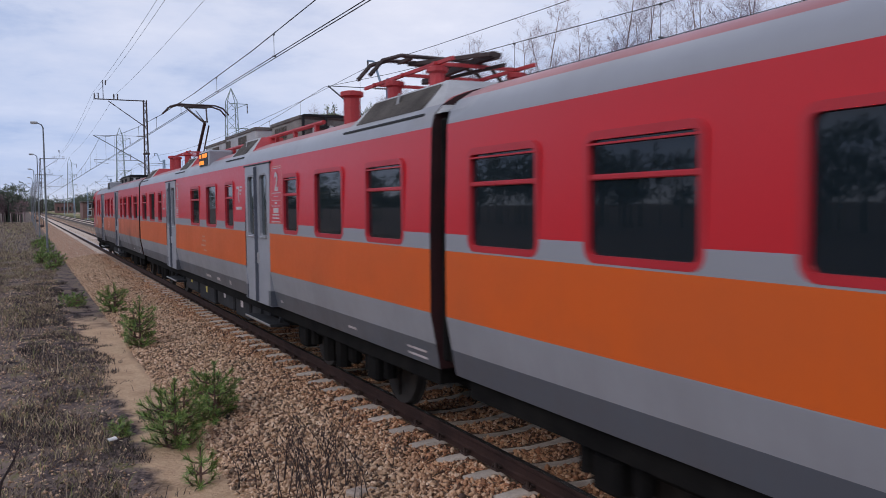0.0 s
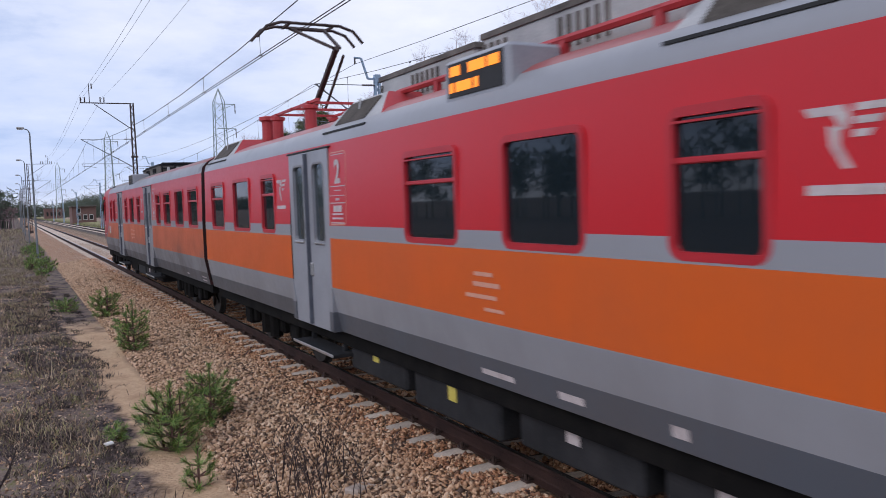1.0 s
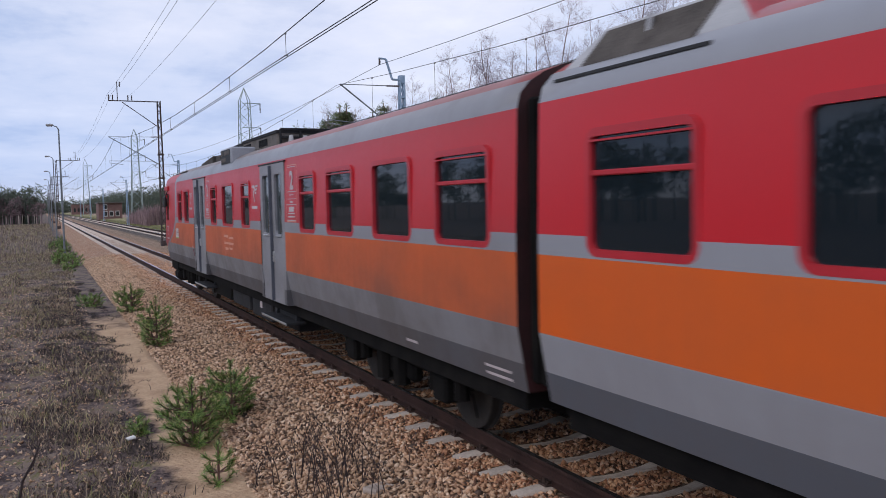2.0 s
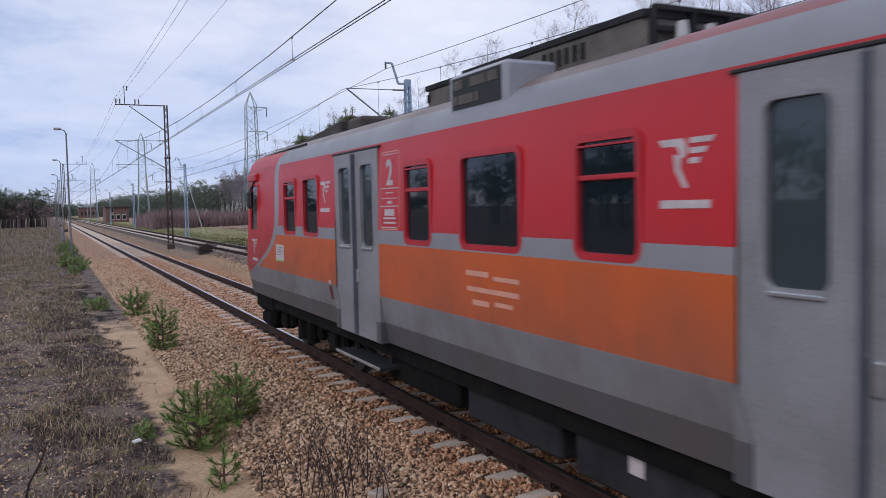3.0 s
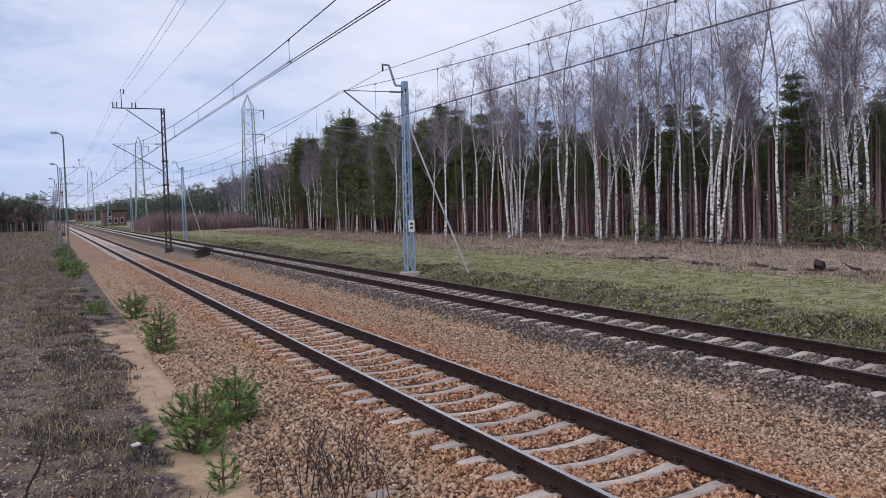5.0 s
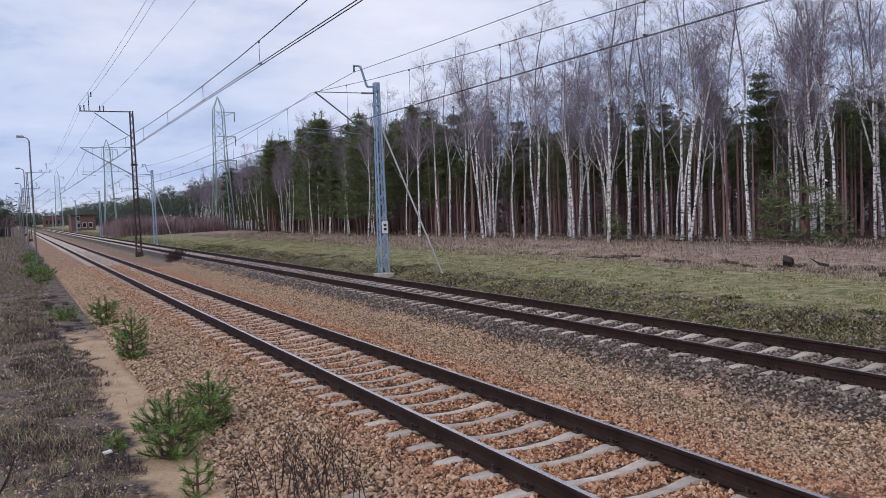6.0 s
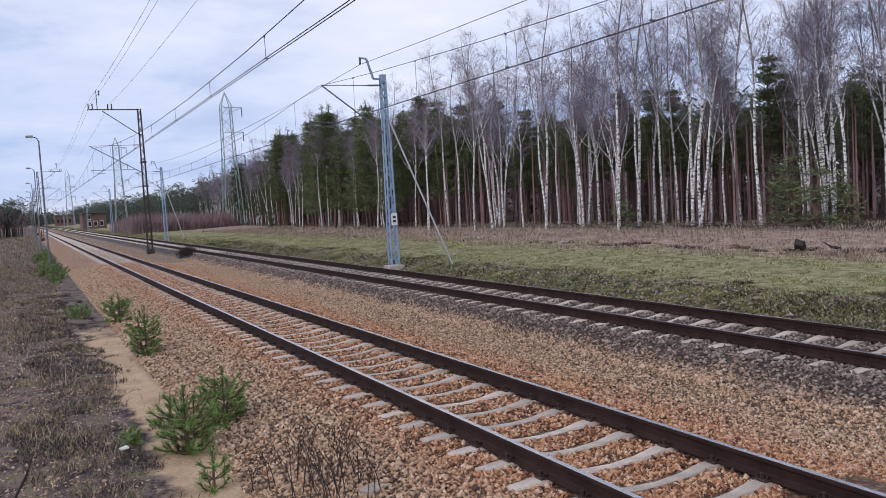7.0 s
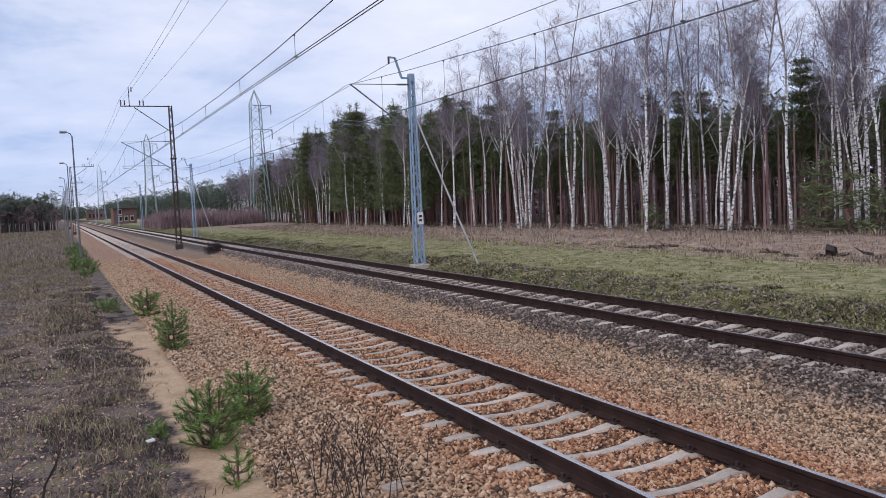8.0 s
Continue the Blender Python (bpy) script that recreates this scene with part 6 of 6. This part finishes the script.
blades("sand_tufts", "small dark dead tufts standing in the sand", 2600, (0.95, 1.95, 7, 26), 0.13, 0.003, HEATHER, 24, 1.0, lambda x, y: patches(x, y, 0.28, 88) > 0.80, 0.8)
blades("green_moss_specks", "yellow-green moss specks in the dry grass", 9000, (-1.2, 0.9, 5, 22), 0.05, 0.006, LAWN, 25, 1.0, lambda x, y: patches(x, y, 0.4, 89) > 0.72, 1.2)
blades("brushwood", "line of dark cut brushwood across the clearing", 9000, (22.2, 24.4, 11, 34), 0.13, 0.010, HEATHER, 26, 1.0, lambda x, y: patches(x, y, 0.6, 90) > 0.55, 2.0)
blades("heather", "dark low heather and mulch beside the sand", 70000, (-0.9, 1.5, 5, 34), 0.09, 0.004, HEATHER, 11, 0.6, lambda x, y: (x < EDGE(y) + 0.22) & (x > EDGE(y) - 1.1) | ((x > 1.0) & (x < 1.75) & (patches(x, y, 0.35, 83) > 0.78)) | ((x > 1.55) & (x < 2.15) & (y < 9.2)), 1.0)
blades("bare_thicket", "bare pinkish-brown thicket before the forest", 26000, (13.8, 33, 124, 160), 2.5, 0.008, THICKET, 12, 0.5, lambda x, y: x < 13 + (y - 118) * 0.9, 0.25)
blades("lawn_grass", "short green and straw-coloured grass beside the far track", 150000, (13.6, 24, 8, 85), 0.075, 0.008, LAWN, 2, 0.85, None, 0.9)
blades("lawn_tufts", "brown and dark green tufts scattered over the short grass", 26000, (13.8, 24, 8, 75), 0.08, 0.010, MOSS, 22, 0.97, lambda x, y: patches(x, y, 0.3, 86) > 0.72, 1.2)
blades("moss_bank", "dark mossy weeds on the bank beside the far track", 80000, (11.9, 16.0, 8, 70), 0.10, 0.011, MOSS, 14, 0.8, lambda x, y: x < 13.4 + 2.6 * patches(x, y, 0.8, 84), 1.3)
blades("forest_edge_grass", "pale dry grass along the forest edge", 60000, (20.5, 40, 12, 110), 0.22, 0.008, PALE_STRAW, 3, 0.8)


def stone_verts():
    """A blunt eight-faced chip, the seed of all crushed stone."""
    v = np.array([(1, 0.25, 0.1), (-1, -0.2, -0.1), (0.2, 1, -0.15), (-0.25, -1, 0.15), (0.3, -0.25, 0.85), (0, 0.1, -0.9)], float)
    f = np.array([(0, 2, 4), (2, 1, 4), (1, 3, 4), (3, 0, 4), (2, 0, 5), (1, 2, 5), (3, 1, 5), (0, 3, 5)])
    return v, f


SV, SF = stone_verts()


def scatter(n, area, seed, size, keep=None):
    g = np.random.default_rng(seed)
    x0, x1, y0, y1 = area
    y = y0 + (y1 - y0) * g.random(n) ** 1.7
    x = x0 + (x1 - x0) * g.random(n)
    if keep is not None:
        k = keep(x, y)
        x, y = x[k], y[k]
    n = len(x)
    s = size * g.uniform(0.55, 1.35, n)
    z = ground_z(x, y) + s * g.uniform(-0.2, 0.75, n)
    return x, y, z, s, g


def between_sleepers(x, y):
    """Keep stones off the rails and off the sleepers' tops."""
    out = np.ones(len(x), bool)
    for cx, ph, step, reach in ((NEAR_X, SLEEPER_Y, SLEEPER_STEP, 1.20), (FAR_X, FAR_SLEEPER_Y, FAR_STEP, 1.17)):
        dx = np.abs(x - cx)
        on = np.abs((y - ph + step / 2) % step - step / 2) < 0.105
        out &= ~((dx < reach) & on) & ~(np.abs(dx - 0.75) < 0.10)
    return out


def stones(name, label, n, area, seed, size, parent=None):
    x, y, z, s, g = scatter(n, area, seed, size, between_sleepers)
    n = len(x)
    v = SV[None] * g.uniform(0.7, 1.3, (n, len(SV), 1)) + g.uniform(-0.25, 0.25, (n, len(SV), 3))
    v = v * (s[:, None] * g.uniform(0.6, 1.2, (n, 3)))[:, None, :]
    a = g.uniform(0, 6.28, n)
    ca, sa = np.cos(a)[:, None], np.sin(a)[:, None]
    vx, vy = v[..., 0] * ca - v[..., 1] * sa, v[..., 0] * sa + v[..., 1] * ca
    v = np.stack([vx + x[:, None], vy + y[:, None], v[..., 2] * 0.95 + z[:, None]], -1)
    f = (SF[None] + (np.arange(n) * len(SV))[:, None, None]).reshape(-1, 3)
    ob = from_arrays(name, v.reshape(-1, 3), f, STONE, parent)
    return tagged(ob, label, "ballast", kind="stuff")


stones("ballast", "loose rusty and tan crushed stone under the near track", 125000, (1.75, 6.7, 4.5, 50), 5, 0.027)
stones("ballast", "fine tan crushed stone between the two tracks", 62000, (6.4, 8.5, 3.2, 48), 15, 0.022)
stones("gravel", "scattered grey and pale stones in the dry grass", 8000, (-1.5, 1.0, 5, 36), 9, 0.020)


def single_stones():
    """The stones nearest to the viewer, each a piece of its own."""
    kinds = []
    for k in range(8):
        g = np.random.default_rng(90 + k)
        v = SV * g.uniform(0.65, 1.15, (len(SV), 1)) * g.uniform(0.65, 1.2, 3)
        ob = from_arrays("stone", v, SF, STONE, ground)
        kinds.append(ob)
    x, y, z, s, g = scatter(420, (2.1, 3.5, 5.6, 9.5), 17, 0.034, between_sleepers)
    for i in range(min(300, len(x))):
        o = kinds[i] if i < 8 else new("stone", kinds[i % 8].data)
        o.parent = ground
        o.location, o.rotation_euler, o.scale = (x[i], y[i], z[i] + 0.012), (g.uniform(0, 6), g.uniform(0, 6), g.uniform(0, 6)), (s[i],) * 3


single_stones()
stones("soil_clods", "dark soil clods and stones on the bank beside the far track", 9000, (12.0, 14.6, 6, 60), 33, 0.04)
stones("ballast", "loose dark grey crushed stone under the far track", 62000, (8.1, 12.3, 4, 50), 6, 0.031)


def dead_weeds(x, y, n, h, seed, label):
    r = random.Random(seed)
    bm = bmesh.new()
    for k in range(n):
        px, py = r.gauss(0, 0.22), r.gauss(0, 0.3)
        hh, a = h * r.uniform(0.5, 1.1), r.uniform(0, 6.28)
        top = Vector((px + 0.36 * math.cos(a) * hh, py + 0.36 * math.sin(a) * hh, hh * 0.92))
        tube(bm, [(px, py, -0.05), (px + 0.13 * math.cos(a) * hh, py + 0.13 * math.sin(a) * hh, hh * 0.5), top], [0.006, 0.004, 0.002], 4, cap=False)
        for q in range(7):
            f, b = r.uniform(0.35, 1.0), r.uniform(0, 6.28)
            s = Vector((px, py, 0)).lerp(top, f)
            e = s + Vector((math.cos(b), math.sin(b), 1.1)) * r.uniform(0.05, 0.16)
            tube(bm, [s, e], [0.003, 0.0015], 3, cap=False)
            tube(bm, [e, e + Vector((0, 0, 0.025))], [0.007, 0.003], 4)
    w = tagged(new("dead_weeds"), label, "weeds", "dead weeds beside the ballast")
    part("stalks", bm, STALK, w)
    return put(w, x, y)


for k, (x, y, n, h) in enumerate(((2.35, 7.5, 9, 0.72), (2.6, 7.1, 10, 0.78), (2.2, 6.9, 6, 0.6), (2.8, 7.4, 6, 0.5), (2.1, 7.9, 5, 0.45), (8.1, 13.0, 6, 0.25), (8.8, 51, 110, 0.6), (8.5, 51.4, 90, 0.5))):
    dead_weeds(x, y, n, h, 60 + k, "dark dead weed stalks with dried seed heads")


def far_house():
    """Brick station building in the distance, with a low roof, openings and sills."""
    h = tagged(new("brick_house"), "distant low red-brick railway building with white window surrounds", "house")
    bm = bmesh.new()
    box(bm, 13.2, 19.0, 230, 242, -0.5, 4.1)
    part("wall", bm, BRICK, h)
    bm = bmesh.new()
    box(bm, 12.9, 19.3, 229.4, 242.3, 4.1, 4.4, 0.05)
    part("roof", bm, ROOF_BROWN, h)
    for x, z in ((14.8, 1.4), (16.3, 1.4), (17.8, 1.4), (14.8, 3.2)):
        bm = bmesh.new()
        box(bm, x - 0.5, x + 0.5, 229.9, 230.02, z - 0.8, z + 0.7)
        w = part("window", bm, PLASTER, h)
        bm = bmesh.new()
        box(bm, x - 0.4, x + 0.4, 229.86, 229.92, z - 0.6, z + 0.5)
        part("pane", bm, RUBBER, w)
    return h


far_house()


def far_block():
    """Long low brick block beyond the station, with a row of openings."""
    h = tagged(new("brick_house"), "distant long red-brick block beyond the tracks", "house")
    bm = bmesh.new()
    box(bm, 14.5, 25, 500, 512, -0.5, 5.6)
    part("wall", bm, BRICK, h)
    bm = bmesh.new()
    box(bm, 14.1, 25.4, 499.6, 512.4, 5.6, 6.0, 0.05)
    part("roof", bm, ROOF_BROWN, h)
    for k in range(5):
        bm = bmesh.new()
        box(bm, 15.6 + 2 * k, 16.6 + 2 * k, 499.9, 500.05, 1.4, 3.6)
        part("window", bm, RUBBER, h)


far_block()


def litter():
    w = tagged(new("paper_scrap"), "crumpled white paper scrap on dry ground", "litter")
    bm = bmesh.new()
    box(bm, -0.06, 0.06, -0.035, 0.035, 0, 0.035, 0.012)
    for v in bm.verts:
        v.co.z += 0.012 * math.sin(v.co.x * 60) + 0.008 * math.cos(v.co.y * 80)
    part("paper", bm, PAPER, w)
    put(w, 0.82, 10.2, 0.3, 0.95).location.z += 0.06


litter()


def stump(x, y, w, h, label):
    """Dark broken chunk of a stump lying on its side, with splinters round it."""
    t = tagged(new("stump"), label, "stump", "stumps and logs on the clearing")
    r = random.Random(int(x * 10))
    bm = bmesh.new()
    box(bm, -w, w, -w * 0.6, w * 0.6, -h * 0.5, h * 0.5, 0.03)
    for v in bm.verts:
        v.co += Vector((r.uniform(-0.05, 0.05), r.uniform(-0.05, 0.05), r.uniform(-0.04, 0.04)))
    bmesh.ops.transform(bm, matrix=Matrix.Translation((0, 0, h * 0.75)) @ Matrix.Rotation(0.6, 4, "Y") @ Matrix.Rotation(0.5, 4, "Z"), verts=bm.verts)
    for k in range(6):
        a = k * 1.05 + r.uniform(-0.3, 0.3)
        p = Vector((math.cos(a) * w * 1.3, math.sin(a) * w * 1.3, 0.03))
        bar(bm, p, p + Vector((math.cos(a + 1) * 0.3, math.sin(a + 1) * 0.3, 0.06)), 0.05)
    part("wood", bm, STALK, t)
    return put(t, x, y)


stump(23.6, 18.6, 0.24, 0.26, "dark uprooted stump on the brown clearing")
for k, (x, y, a, ln) in enumerate(((23.4, 20.6, 2.4, 0.7), (23.8, 17.2, 1.2, 0.6), (23.0, 22.5, 2.0, 0.9), (36.0, 33.0, 2.2, 3.0), (24.5, 27.0, 2.4, 1.2), (28.5, 98.0, 0.2, 4.0), (36.5, 28.0, 2.3, 3.2))):
    lg = tagged(new("log"), "weathered fallen branch on the brown clearing", "log", "stumps and logs on the clearing")
    bm = bmesh.new()
    tube(bm, [(0, 0, 0.06), (ln * 0.5, 0.1, 0.1), (ln, 0, 0.08)], [0.06, 0.05, 0.025], 6)
    tube(bm, [(ln * 0.5, 0.1, 0.1), (ln * 0.7, 0.4, 0.3)], [0.03, 0.01], 4)
    part("wood", bm, STALK if k % 2 else PINE_BARK, lg)
    put(lg, x, y, a)


def bare_shoot(x, y, h, lean):
    """A single dark bare shoot with a few side twigs."""
    t = tagged(new("bare_shoot"), "thin dark bare shoot rising from dry grass", "shoot")
    bm = bmesh.new()
    pts = [Vector((lean * h * f + 0.02 * math.sin(f * 9), 0.04 * math.sin(f * 5), h * f - 0.05)) for f in (0, 0.25, 0.5, 0.75, 1.0)]
    tube(bm, pts, [0.019, 0.016, 0.013, 0.009, 0.004], 5)
    for f, d in ((0.45, -1), (0.62, 1), (0.8, -1)):
        p = pts[0].lerp(pts[-1], f)
        tube(bm, [p, p + Vector((d * 0.06, 0.03, 0.10))], [0.005, 0.002], 4)
    part("stalks", bm, STALK, t)
    return put(t, x, y)


bare_shoot(-0.42, 8.3, 0.78, 0.38)
bare_shoot(-0.62, 8.9, 0.45, 0.05)


def concrete_lump(x, y, a, s):
    t = tagged(new("concrete_lump"), "grey broken concrete lump half sunk in ballast", "rubble")
    bm = bmesh.new()
    box(bm, -0.25, 0.25, -0.16, 0.16, -0.06, 0.07, 0.03)
    for v in bm.verts:
        v.co += Vector((0.03 * math.sin(v.co.y * 40), 0.03 * math.cos(v.co.x * 31), 0.02 * math.sin(v.co.x * 23)))
    part("rubble", bm, CONCRETE, t)
    return put(t, x, y, a, s)


concrete_lump(2.75, 6.95, 0.4, 0.55)
concrete_lump(-4.2, 46, 0.7, 2.2)

motions()
